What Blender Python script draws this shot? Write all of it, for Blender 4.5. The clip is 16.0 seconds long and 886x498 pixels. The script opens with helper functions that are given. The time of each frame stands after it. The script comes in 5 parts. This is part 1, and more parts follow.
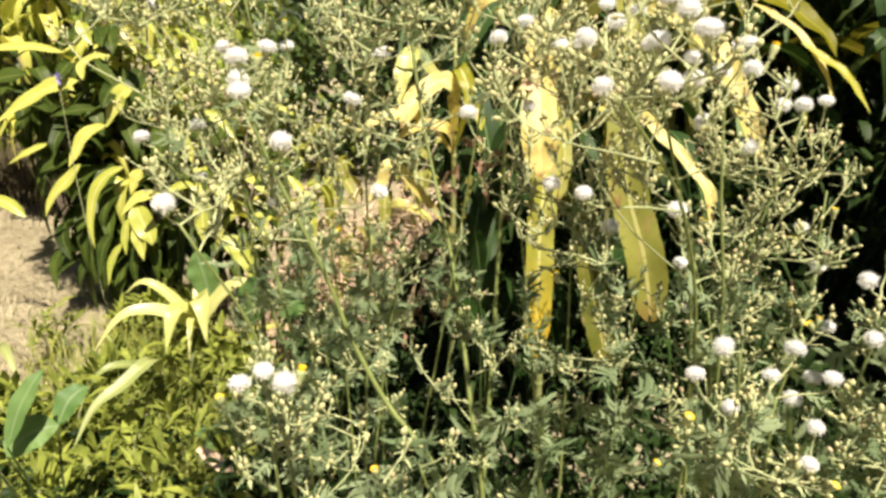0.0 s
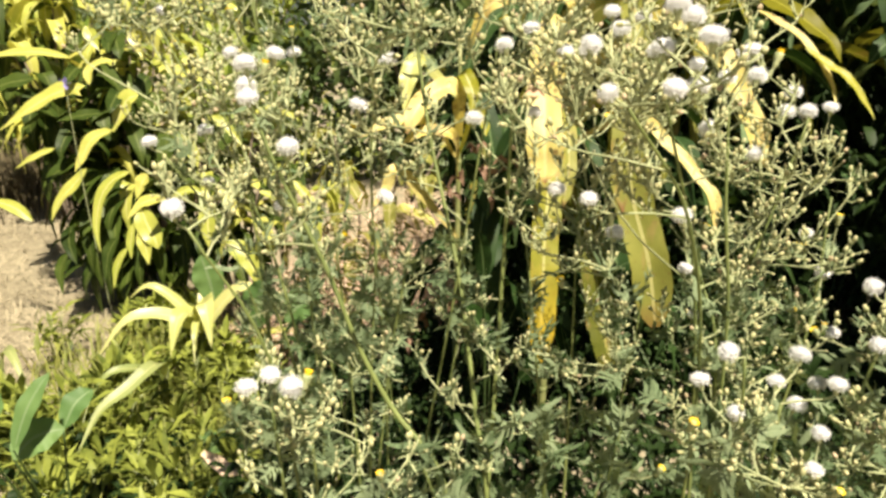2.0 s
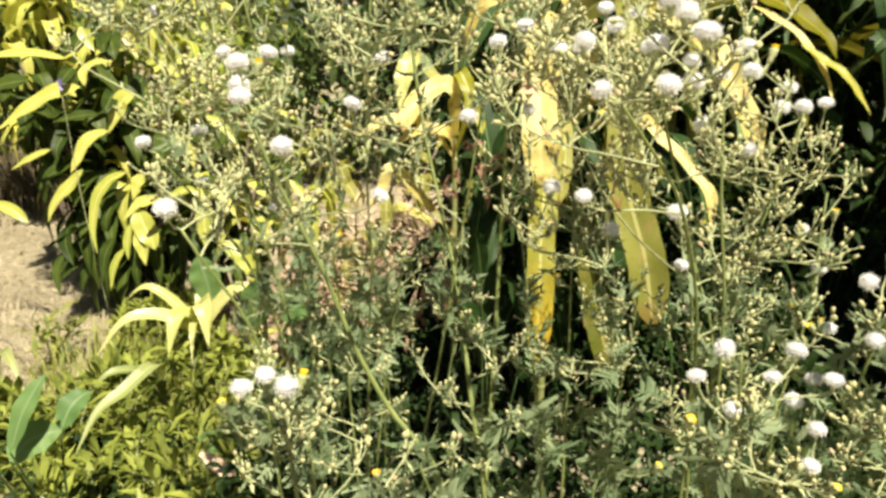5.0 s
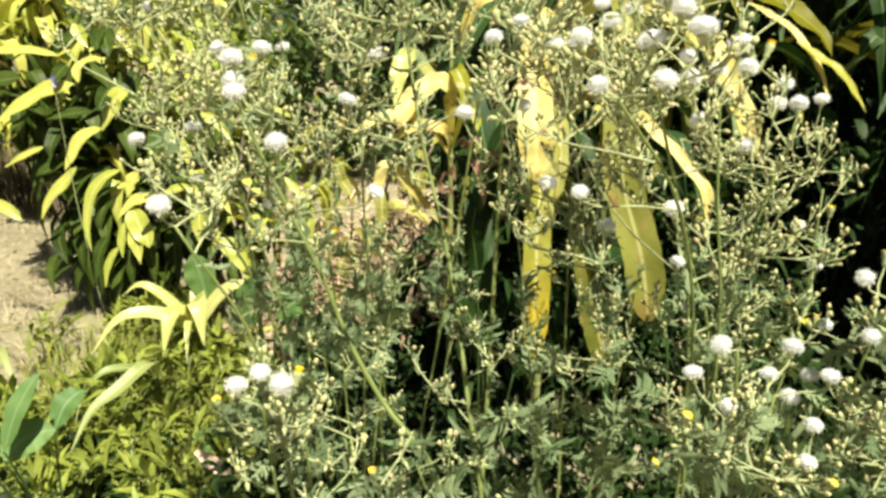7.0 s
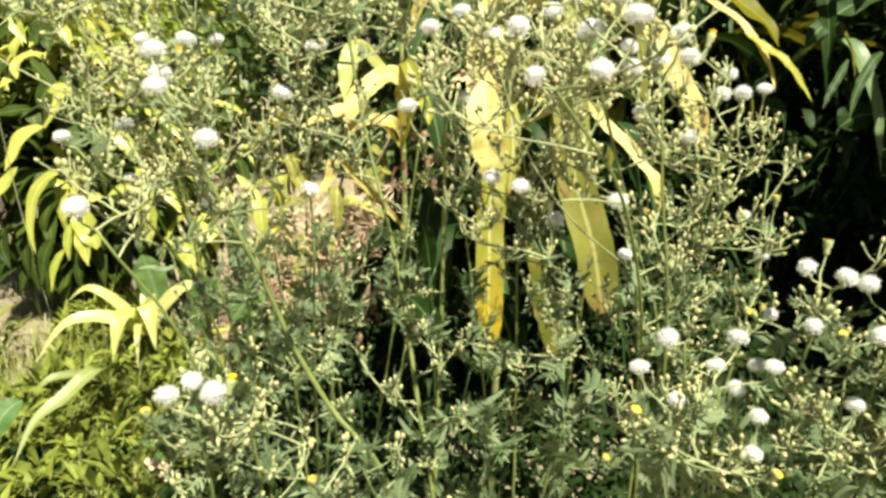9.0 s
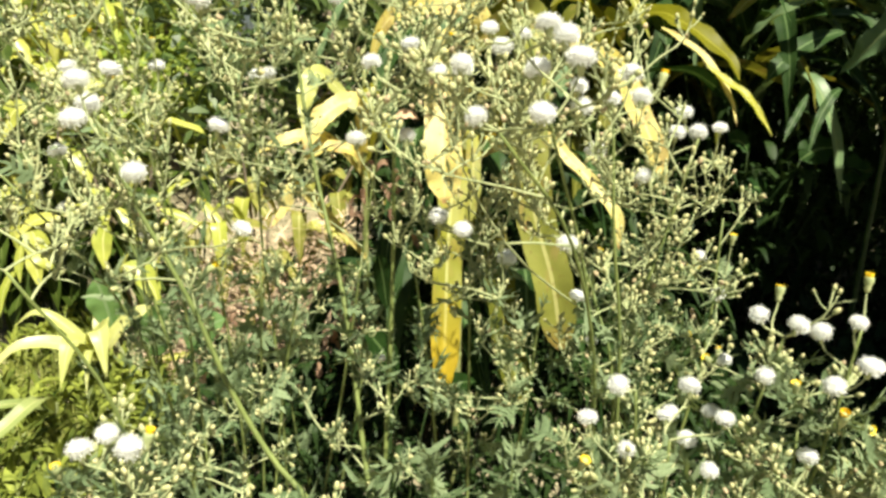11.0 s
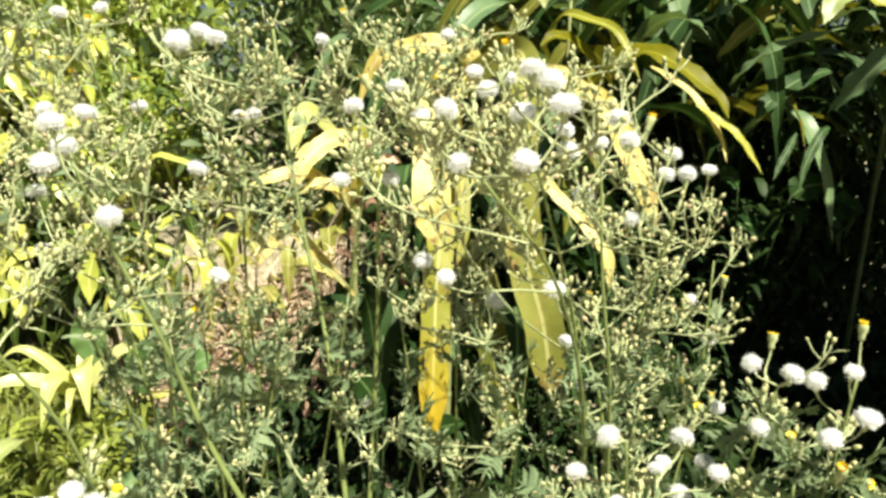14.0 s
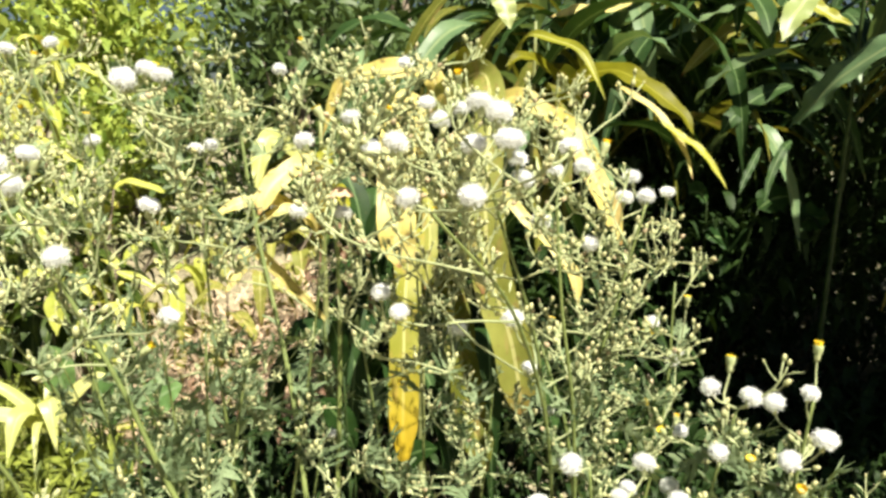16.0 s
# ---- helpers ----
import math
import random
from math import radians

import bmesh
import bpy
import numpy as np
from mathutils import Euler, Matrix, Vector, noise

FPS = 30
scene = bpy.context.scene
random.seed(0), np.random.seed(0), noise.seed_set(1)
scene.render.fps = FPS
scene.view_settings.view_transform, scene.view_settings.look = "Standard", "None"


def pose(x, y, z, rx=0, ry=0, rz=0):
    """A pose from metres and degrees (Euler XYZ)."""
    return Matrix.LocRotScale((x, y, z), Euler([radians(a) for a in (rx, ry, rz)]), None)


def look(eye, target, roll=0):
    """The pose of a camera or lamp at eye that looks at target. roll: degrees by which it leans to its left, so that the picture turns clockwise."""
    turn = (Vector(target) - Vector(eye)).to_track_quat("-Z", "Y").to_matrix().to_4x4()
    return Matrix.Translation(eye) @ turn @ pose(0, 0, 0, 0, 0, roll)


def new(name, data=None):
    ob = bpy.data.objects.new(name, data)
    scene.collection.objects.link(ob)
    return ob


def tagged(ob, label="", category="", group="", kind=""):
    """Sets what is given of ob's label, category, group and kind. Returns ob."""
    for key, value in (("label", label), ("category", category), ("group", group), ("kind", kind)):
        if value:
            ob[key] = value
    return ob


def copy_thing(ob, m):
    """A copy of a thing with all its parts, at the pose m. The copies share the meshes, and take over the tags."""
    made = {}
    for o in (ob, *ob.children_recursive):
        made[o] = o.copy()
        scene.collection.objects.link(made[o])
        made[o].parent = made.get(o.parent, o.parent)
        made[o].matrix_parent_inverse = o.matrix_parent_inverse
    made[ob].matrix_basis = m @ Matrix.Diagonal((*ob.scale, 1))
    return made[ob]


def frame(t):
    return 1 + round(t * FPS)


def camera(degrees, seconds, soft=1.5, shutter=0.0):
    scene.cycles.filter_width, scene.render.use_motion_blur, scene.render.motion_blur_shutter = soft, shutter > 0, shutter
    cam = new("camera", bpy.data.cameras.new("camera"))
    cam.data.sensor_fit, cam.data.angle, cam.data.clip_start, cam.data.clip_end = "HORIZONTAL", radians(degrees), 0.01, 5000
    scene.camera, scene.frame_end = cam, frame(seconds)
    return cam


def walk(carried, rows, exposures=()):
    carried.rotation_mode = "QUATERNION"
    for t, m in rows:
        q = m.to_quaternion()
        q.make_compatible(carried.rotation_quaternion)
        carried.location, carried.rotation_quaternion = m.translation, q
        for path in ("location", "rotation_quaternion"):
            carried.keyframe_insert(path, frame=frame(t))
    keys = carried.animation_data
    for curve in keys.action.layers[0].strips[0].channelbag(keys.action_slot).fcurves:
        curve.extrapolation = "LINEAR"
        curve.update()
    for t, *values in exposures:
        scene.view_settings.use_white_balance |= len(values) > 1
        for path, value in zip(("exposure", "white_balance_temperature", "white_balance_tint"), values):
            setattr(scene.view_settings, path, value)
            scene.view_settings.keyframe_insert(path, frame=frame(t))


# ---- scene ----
cam = camera(66.82, 16.0, soft=3.0)
# seconds, eye x y z, yaw, pitch, roll
STEPS = [
    (0.0, 0.0028, -0.0046, 1.2986, -0.536, -17.426, 0.469),
    (0.5, 0.0019, -0.0054, 1.2998, -0.336, -17.236, 0.280),
    (1.0, 0.0029, -0.0075, 1.3018, -0.692, -16.913, 0.546),
    (1.5, 0.0031, -0.0096, 1.3047, -0.670, -16.602, 0.781),
    (2.0, 0.0003, -0.0089, 1.3002, -0.207, -17.012, 0.519),
    (2.5, -0.0009, -0.0025, 1.2951, -0.112, -17.240, 0.658),
    (3.0, -0.0059, -0.0020, 1.2949, 0.124, -17.360, 0.500),
    (3.5, 0.0000, 0.0000, 1.3000, 0.000, -17.000, -0.000),
    (4.0, -0.0010, 0.0022, 1.2992, 0.156, -17.125, -0.029),
    (4.5, 0.0002, -0.0029, 1.2984, -0.045, -17.298, -0.058),
    (5.0, 0.0043, -0.0067, 1.2994, -0.358, -17.130, 0.142),
    (7.5, 0.0041, -0.0016, 1.2944, -0.754, -17.482, 0.156),
    (8.0, -0.0014, 0.0004, 1.2907, -0.451, -17.756, 0.154),
    (8.5, 0.0084, 0.0045, 1.2905, -1.781, -17.710, 0.331),
    (9.0, 0.0330, 0.0199, 1.2933, -3.866, -17.800, -0.069),
    (9.5, 0.0459, 0.0319, 1.3094, -4.491, -16.306, 0.198),
    (10.0, 0.0583, 0.0488, 1.3117, -5.428, -16.450, 0.837),
    (10.2, 0.0595, 0.0501, 1.3075, -5.473, -16.180, 1.216),
    (12.3, 0.0940, 0.0704, 1.3088, -7.076, -16.051, 0.607),
    (12.5, 0.0929, 0.0712, 1.3088, -6.973, -16.007, 0.414),
    (13.0, 0.0870, 0.0796, 1.3095, -6.673, -15.333, 0.802),
    (13.5, 0.0832, 0.0810, 1.3115, -6.187, -14.357, 0.935),
    (14.0, 0.0855, 0.0788, 1.3191, -6.605, -13.379, 1.534),
    (14.5, 0.0835, 0.0811, 1.3271, -6.991, -13.300, 1.756),
    (15.0, 0.0988, 0.0785, 1.3163, -7.501, -13.529, 0.826),
    (15.5, 0.1056, 0.0770, 1.3287, -7.491, -12.601, 0.660),
    (16.0, 0.1132, 0.0833, 1.3361, -8.291, -12.050, 0.511),
]


def view(x, y, z, yaw, pitch, roll):
    return pose(x, y, z, 90 + pitch, 0, yaw) @ pose(0, 0, 0, 0, 0, roll)


walk(cam, [(t, view(*r)) for t, *r in STEPS], exposures=[(0.0, 1.2, 6650, 15), (5.0, 1.2, 6600, 13), (7.5, 1.22, 6500, 4), (9.0, 1.23, 6500, 4), (12.5, 1.31, 6350, 4), (16.0, 1.43, 6300, 8)])

# ---- sky, sun ----
SUN_ELEVATION, SUN_AZIMUTH = 60.0, 154.0  # degrees; azimuth clockwise from +y
world = bpy.data.worlds.new("sky")
scene.world = world
world.use_nodes = True
sky = world.node_tree.nodes.new("ShaderNodeTexSky")
sky.sky_type, sky.sun_disc = "NISHITA", False
sky.sun_elevation, sky.sun_rotation = radians(SUN_ELEVATION), radians(SUN_AZIMUTH)
backing = world.node_tree.nodes["Background"]
backing.inputs["Strength"].default_value = 0.017
world.node_tree.links.new(sky.outputs["Color"], backing.inputs["Color"])

sun = new("sun", bpy.data.lights.new("sun", "SUN"))
sun.data.energy, sun.data.angle, sun.data.color = 5.0, radians(0.6), (1.0, 0.92, 0.73)
_az, _el = radians(SUN_AZIMUTH), radians(SUN_ELEVATION)
sun.matrix_basis = look((8 * math.sin(_az) * math.cos(_el), 8 * math.cos(_az) * math.cos(_el), 8 * math.sin(_el)), (0, 0, 0))
scene.view_settings.exposure = 1.2


# ---- materials ----
def shader(name):
    m = bpy.data.materials.new(name)
    m.use_nodes = True
    nt = m.node_tree
    return m, nt, nt.nodes, nt.links, nt.nodes["Principled BSDF"], nt.nodes["Material Output"]


def ramp(nodes, *stops):
    r = nodes.new("ShaderNodeValToRGB")
    while len(r.color_ramp.elements) < len(stops):
        r.color_ramp.elements.new(0.5)
    for e, (pos, col) in zip(r.color_ramp.elements, stops):
        e.position, e.color = pos, (*col, 1)
    return r


def mixed(nt, kind, fac, a, b):
    n = nt.nodes.new("ShaderNodeMix")
    n.data_type, n.blend_type = "RGBA", kind
    for sock, v in ((n.inputs[0], fac), (n.inputs[6], a), (n.inputs[7], b)):
        if isinstance(v, bpy.types.NodeSocket):
            nt.links.new(v, sock)
        elif isinstance(v, tuple):
            sock.default_value = (*v, 1)
        else:
            sock.default_value = v
    return n.outputs[2]


def noised(nt, scale, detail=4.0, coords=None):
    n = nt.nodes.new("ShaderNodeTexNoise")
    n.inputs["Scale"].default_value, n.inputs["Detail"].default_value = scale, detail
    if coords is not None:
        nt.links.new(coords, n.inputs["Vector"])
    return n.outputs["Fac"]


def maths(nt, op, a, b=0.0, c=0.0):
    n = nt.nodes.new("ShaderNodeMath")
    n.operation = op
    for sock, v in zip(n.inputs, (a, b, c)):
        if isinstance(v, bpy.types.NodeSocket):
            nt.links.new(v, sock)
        else:
            sock.default_value = v
    return n.outputs[0]


def leaf_material(name, low, high, tip=None, tip_from=0.85, rib=None, veins=0.0, spots=0.0, thin=0.3, rough=0.45, scale=30.0, island=False, tip_soft=0.07, glow=(1.0, 0.95, 0.45), stain=0.0):
    """A leaf: two tones that vary from leaf to leaf and across it, veins along it, a midrib, a withered tip and brown specks."""
    m, nt, nodes, links, bsdf, out = shader(name)
    info = nodes.new("ShaderNodeObjectInfo")
    geo = nodes.new("ShaderNodeNewGeometry")
    rnd = geo.outputs["Random Per Island"] if island else info.outputs["Random"]
    tc = nodes.new("ShaderNodeTexCoord")
    patch = noised(nt, scale, 5.0, tc.outputs["Object"])
    mix = maths(nt, "ADD", maths(nt, "MULTIPLY", rnd, 0.65), maths(nt, "MULTIPLY_ADD", patch, 1.2, -0.4))
    tone = ramp(nodes, (0.0, low), (1.0, high))
    links.new(mix, tone.inputs["Fac"])
    col = tone.outputs["Color"]
    uv = nodes.new("ShaderNodeUVMap")
    sep = nodes.new("ShaderNodeSeparateXYZ")
    links.new(uv.outputs["UV"], sep.inputs[0])
    if veins:
        wave = maths(nt, "SINE", maths(nt, "MULTIPLY", sep.outputs[0], 95.0))
        col = mixed(nt, "MULTIPLY", maths(nt, "MULTIPLY_ADD", wave, veins * 0.5, veins * 0.5), col, (0.6, 0.62, 0.5))
    if rib:
        near = maths(nt, "LESS_THAN", maths(nt, "ABSOLUTE", maths(nt, "SUBTRACT", sep.outputs[0], 0.5)), 0.045)
        col = mixed(nt, "MIX", maths(nt, "MULTIPLY", near, 0.75), col, rib)
    if spots:
        sp = ramp(nodes, (0.62, (0, 0, 0)), (0.70, (1, 1, 1)))
        links.new(noised(nt, scale * 5, 2.0, tc.outputs["Object"]), sp.inputs["Fac"])
        col = mixed(nt, "MIX", maths(nt, "MULTIPLY", sp.outputs["Color"], spots), col, (0.16, 0.09, 0.03))
    if stain:
        st = ramp(nodes, (0.56, (0, 0, 0)), (0.66, (1, 1, 1)))
        stretch = nodes.new("ShaderNodeMapping")
        stretch.inputs["Scale"].default_value = (3.0, 3.0, 0.8)
        links.new(tc.outputs["Object"], stretch.inputs["Vector"])
        links.new(noised(nt, scale * 0.8, 5.0, stretch.outputs["Vector"]), st.inputs["Fac"])
        col = mixed(nt, "MIX", maths(nt, "MULTIPLY", st.outputs["Color"], stain), col, (0.36, 0.22, 0.1))
    if tip:
        edge = maths(nt, "ADD", sep.outputs[1], maths(nt, "MULTIPLY_ADD", patch, 0.1, -0.05))
        far = nodes.new("ShaderNodeMapRange")
        far.inputs[1].default_value, far.inputs[2].default_value = tip_from, tip_from + tip_soft
        links.new(edge, far.inputs[0])
        col = mixed(nt, "MIX", far.outputs[0], col, tip)
    links.new(col, bsdf.inputs["Base Color"])
    bsdf.inputs["Roughness"].default_value = rough
    bump = nodes.new("ShaderNodeBump")
    bump.inputs["Strength"].default_value, bump.inputs["Distance"].default_value = 0.35, 0.002
    links.new(noised(nt, scale * 4, 4.0, tc.outputs["Object"]), bump.inputs["Height"])
    links.new(bump.outputs[0], bsdf.inputs["Normal"])
    if thin:
        through_light = nodes.new("ShaderNodeBsdfTranslucent")
        links.new(mixed(nt, "MULTIPLY", 1.0, col, glow), through_light.inputs["Color"])
        blend = nodes.new("ShaderNodeMixShader")
        blend.inputs[0].default_value = thin
        links.new(bsdf.outputs[0], blend.inputs[1])
        links.new(through_light.outputs[0], blend.inputs[2])
        links.new(blend.outputs[0], out.inputs["Surface"])
    return m


def plain_material(name, low, high, rough=0.7, scale=40.0, bump=0.4, depth=0.004, island=False, along=False):
    """Bark, soil, straw, fluff: two tones by noise at two scales, with relief."""
    m, nt, nodes, links, bsdf, out = shader(name)
    tc = nodes.new("ShaderNodeTexCoord")
    big, fine = noised(nt, scale * 0.12, 3.0, tc.outputs["Object"]), noised(nt, scale, 6.0, tc.outputs["Object"])
    mix = maths(nt, "MULTIPLY_ADD", maths(nt, "ADD", big, fine), 1.3, -0.8)
    if island:
        geo = nodes.new("ShaderNodeNewGeometry")
        mix = maths(nt, "ADD", maths(nt, "MULTIPLY", mix, 0.4), maths(nt, "MULTIPLY", geo.outputs["Random Per Island"], 0.7))
    if along:
        uv = nodes.new("ShaderNodeUVMap")
        sep = nodes.new("ShaderNodeSeparateXYZ")
        links.new(uv.outputs["UV"], sep.inputs[0])
        mix = maths(nt, "ADD", maths(nt, "MULTIPLY", mix, 0.35), maths(nt, "MULTIPLY", maths(nt, "POWER", sep.outputs[1], 2.5), 0.85))
    tone = ramp(nodes, (0.0, low), (1.0, high))
    links.new(mix, tone.inputs["Fac"])
    links.new(tone.outputs["Color"], bsdf.inputs["Base Color"])
    bsdf.inputs["Roughness"].default_value = rough
    b = nodes.new("ShaderNodeBump")
    b.inputs["Strength"].default_value, b.inputs["Distance"].default_value = bump, depth
    links.new(fine, b.inputs["Height"])
    links.new(b.outputs[0], bsdf.inputs["Normal"])
    return m


WEED_LEAF = leaf_material("weed_leaf", (0.085, 0.142, 0.062), (0.3, 0.37, 0.215), thin=0.3, rough=0.6, scale=40)
WEED_STEM = plain_material("weed_stem", (0.215, 0.255, 0.125), (0.45, 0.475, 0.265), 0.6, 60)
BUD_SKIN = plain_material("bud_skin", (0.2, 0.235, 0.1), (0.55, 0.51, 0.28), 0.6, 90, along=True)
CUP_SKIN = plain_material("cup_skin", (0.22, 0.28, 0.12), (0.4, 0.42, 0.22), 0.6, 90)
FLUFF = leaf_material("pappus_fluff", (0.9, 0.91, 0.92), (0.95, 0.955, 0.96), thin=0.55, rough=0.9, scale=200, glow=(1.0, 1.0, 1.0))
PETAL = leaf_material("yellow_petal", (0.8, 0.5, 0.01), (0.92, 0.72, 0.03), thin=0.2, rough=0.5, scale=100)
MAIZE_YELLOW = leaf_material("yellowed_maize_leaf", (0.55, 0.46, 0.11), (0.8, 0.69, 0.28), (0.24, 0.09, 0.04), 0.94, (0.75, 0.66, 0.3), 0.4, 0.75, 0.3, 0.5, 14, stain=0.6)
MAIZE_OLIVE = leaf_material("olive_maize_leaf", (0.17, 0.185, 0.03), (0.36, 0.355, 0.09), (0.2, 0.085, 0.035), 0.935, (0.5, 0.48, 0.2), 0.35, 0.45, 0.3, 0.55, 14, stain=0.35)
MAIZE_AMBER = leaf_material("amber_tipped_maize_leaf", (0.17, 0.185, 0.02), (0.35, 0.335, 0.055), (0.5, 0.36, 0.025), 0.6, (0.5, 0.5, 0.2), 0.35, 0.4, 0.3, 0.5, 14, tip_soft=0.3, stain=0.4)
# darker copy of the olive leaf, first made for a strap hanging in shade
MAIZE_SHADED_OLIVE = leaf_material("shaded_olive_maize_leaf", (0.085, 0.1, 0.013), (0.19, 0.19, 0.033), (0.2, 0.11, 0.03), 0.97, (0.3, 0.3, 0.08), 0.35, 0.3, 0.3, 0.55, 14, stain=0.3)
MAIZE_GOLD = leaf_material("gold_olive_maize_leaf", (0.13, 0.13, 0.003), (0.25, 0.24, 0.01), None, 1, (0.32, 0.31, 0.03), 0.3, 0.2, 0.4, 0.5, 14)
MAIZE_LIME = leaf_material("lime_maize_leaf", (0.22, 0.23, 0.018), (0.42, 0.41, 0.045), (0.4, 0.3, 0.1), 0.97, (0.6, 0.6, 0.25), 0.3, 0.2, 0.35, 0.42, 14)
# maize green taken down to near-black, with the stand's shade in the colour
MAIZE_SHADED = leaf_material("shaded_maize_leaf", (0.012, 0.033, 0.008), (0.04, 0.082, 0.02), (0.25, 0.2, 0.08), 0.98, (0.13, 0.2, 0.08), 0.3, 0.1, 0.18, 0.55, 14)
MAIZE_STALK = plain_material("maize_stalk", (0.1, 0.14, 0.04), (0.3, 0.3, 0.12), 0.5, 30)
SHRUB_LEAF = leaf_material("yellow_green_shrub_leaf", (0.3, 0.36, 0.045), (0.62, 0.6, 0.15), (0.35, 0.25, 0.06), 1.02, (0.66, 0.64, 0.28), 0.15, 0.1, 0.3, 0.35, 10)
# the same shrub leaf with the shade of the inner foliage in its colour
SHRUB_SHADED = leaf_material("shaded_shrub_leaf", (0.016, 0.034, 0.005), (0.066, 0.098, 0.015), None, 1, (0.12, 0.15, 0.04), 0.15, 0.0, 0.2, 0.5, 10)
SEEDLING_LEAF = leaf_material("pale_seedling_leaf", (0.44, 0.48, 0.12), (0.64, 0.64, 0.27), None, 1, (0.66, 0.66, 0.34), 0.2, 0.0, 0.3, 0.4, 10)
HERB_LEAF = leaf_material("herb_leaf", (0.02, 0.045, 0.006), (0.38, 0.43, 0.08), thin=0.3, rough=0.5, scale=18, island=True)
BROAD_LEAF = leaf_material("broad_leaf", (0.055, 0.13, 0.03), (0.15, 0.25, 0.075), None, 1, (0.2, 0.28, 0.14), 0.1, 0.0, 0.25, 0.6, 12)
# green of the vine and one wide-leaved plant, darkened to paint their shade
SHADED_WIDE_LEAF = leaf_material("shaded_wide_leaf", (0.013, 0.037, 0.008), (0.03, 0.068, 0.015), None, 1, (0.14, 0.22, 0.08), 0.1, 0.0, 0.28, 0.5, 12)
GRASS = leaf_material("grass_blade", (0.12, 0.18, 0.03), (0.36, 0.36, 0.09), thin=0.3, rough=0.55, scale=8, island=True)
STRAW = plain_material("straw", (0.4, 0.28, 0.19), (0.74, 0.58, 0.42), 0.8, 20, island=True)
DEAD_LEAF = leaf_material("dead_leaf", (0.1, 0.05, 0.03), (0.3, 0.19, 0.12), thin=0.12, rough=0.75, scale=16, island=True)
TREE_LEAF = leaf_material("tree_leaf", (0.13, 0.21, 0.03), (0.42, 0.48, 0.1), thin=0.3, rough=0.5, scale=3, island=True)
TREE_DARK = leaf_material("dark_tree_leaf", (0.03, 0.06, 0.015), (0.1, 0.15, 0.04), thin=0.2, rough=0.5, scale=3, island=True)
BARK = plain_material("bark", (0.09, 0.07, 0.05), (0.24, 0.19, 0.14), 0.9, 25, 0.8, 0.01)
SOIL = plain_material("dry_soil", (0.15, 0.125, 0.077), (0.34, 0.3, 0.2), 0.95, 14, 0.8, 0.02)
# withered grass brown, darkened to paint the shadow under the shrubs
SHADED_BROWN_GRASS = plain_material("brown_grass", (0.03, 0.026, 0.012), (0.17, 0.135, 0.07), 0.9, 20, island=True)
VIOLET = leaf_material("violet_petal", (0.3, 0.26, 0.6), (0.42, 0.38, 0.75), thin=0.2, rough=0.5, scale=100)
# near-black leaf colour that paints the deep shade between the stalks
SHADE_LEAF = leaf_material("deep_shade_leaf", (0.008, 0.02, 0.005), (0.028, 0.052, 0.013), thin=0.15, rough=0.55, scale=8, island=True)
DRY_GRASS = plain_material("dry_grass", (0.19, 0.16, 0.1), (0.52, 0.46, 0.31), 0.85, 20, island=True)
YOUNG_LEAF = leaf_material("young_maize_leaf", (0.22, 0.28, 0.08), (0.38, 0.42, 0.17), None, 1, (0.45, 0.46, 0.2), 0.25, 0.0, 0.3, 0.45, 10)

# darker copy of the maize stalk colour, painting in the shade on the stalks
SHADED_STALK = plain_material("shaded_stalk", (0.015, 0.032, 0.01), (0.05, 0.08, 0.022), 0.5, 30)
TREE_PALE = leaf_material("pale_shrub_leaf", (0.14, 0.21, 0.03), (0.38, 0.43, 0.09), thin=0.3, rough=0.5, scale=10)

PEACH_LEAF = leaf_material("peach_dead_leaf", (0.6, 0.38, 0.24), (0.8, 0.6, 0.43), thin=0.25, rough=0.75, scale=40)
SPENT_SKIN = plain_material("spent_skin", (0.3, 0.23, 0.13), (0.55, 0.44, 0.29), 0.8, 90)
MAIN_STEM = plain_material("main_stem", (0.085, 0.12, 0.03), (0.21, 0.25, 0.075), 0.6, 60)
# lighter, bluer copy of the green maize leaf: sun and sheen in its colour
MAIZE_SUNLIT = leaf_material("sunlit_maize_leaf", (0.1, 0.17, 0.08), (0.21, 0.3, 0.15), None, 1, (0.26, 0.32, 0.15), 0.3, 0.1, 0.25, 0.42, 14)

for leafy, gloss in ((WEED_LEAF, 0.2), (WEED_STEM, 0.2), (BUD_SKIN, 0.2), (SHADE_LEAF, 0.15), (HERB_LEAF, 0.3), (TREE_LEAF, 0.3), (GRASS, 0.3), (MAIZE_SHADED, 0.2), (SHADED_WIDE_LEAF, 0.15), (MAIZE_GOLD, 0.2), (SHADED_STALK, 0.2), (MAIZE_SHADED_OLIVE, 0.15), (MAIZE_AMBER, 0.2), (MAIZE_OLIVE, 0.25), (MAIZE_LIME, 0.25), (MAIZE_SUNLIT, 0.3), (SHRUB_SHADED, 0.2)):
    leafy.node_tree.nodes["Principled BSDF"].inputs["Specular IOR Level"].default_value = gloss  # matt, downy skins


# ---- building ----
def thing(name, at, label, category, group="", kind=""):
    ob = new(name)
    ob.empty_display_size = 0.1
    ob.matrix_basis = Matrix.Translation(at)
    return tagged(ob, label, category, group, kind)


def under(ob, parent, m=None):
    """ob as a part of parent, at m in the world."""
    ob.parent = parent
    top = parent.matrix_basis if parent.parent is None else parent.parent.matrix_basis @ parent.matrix_parent_inverse @ parent.matrix_basis
    ob.matrix_parent_inverse = top.inverted()
    if m is not None:
        ob.matrix_basis = m
    return ob


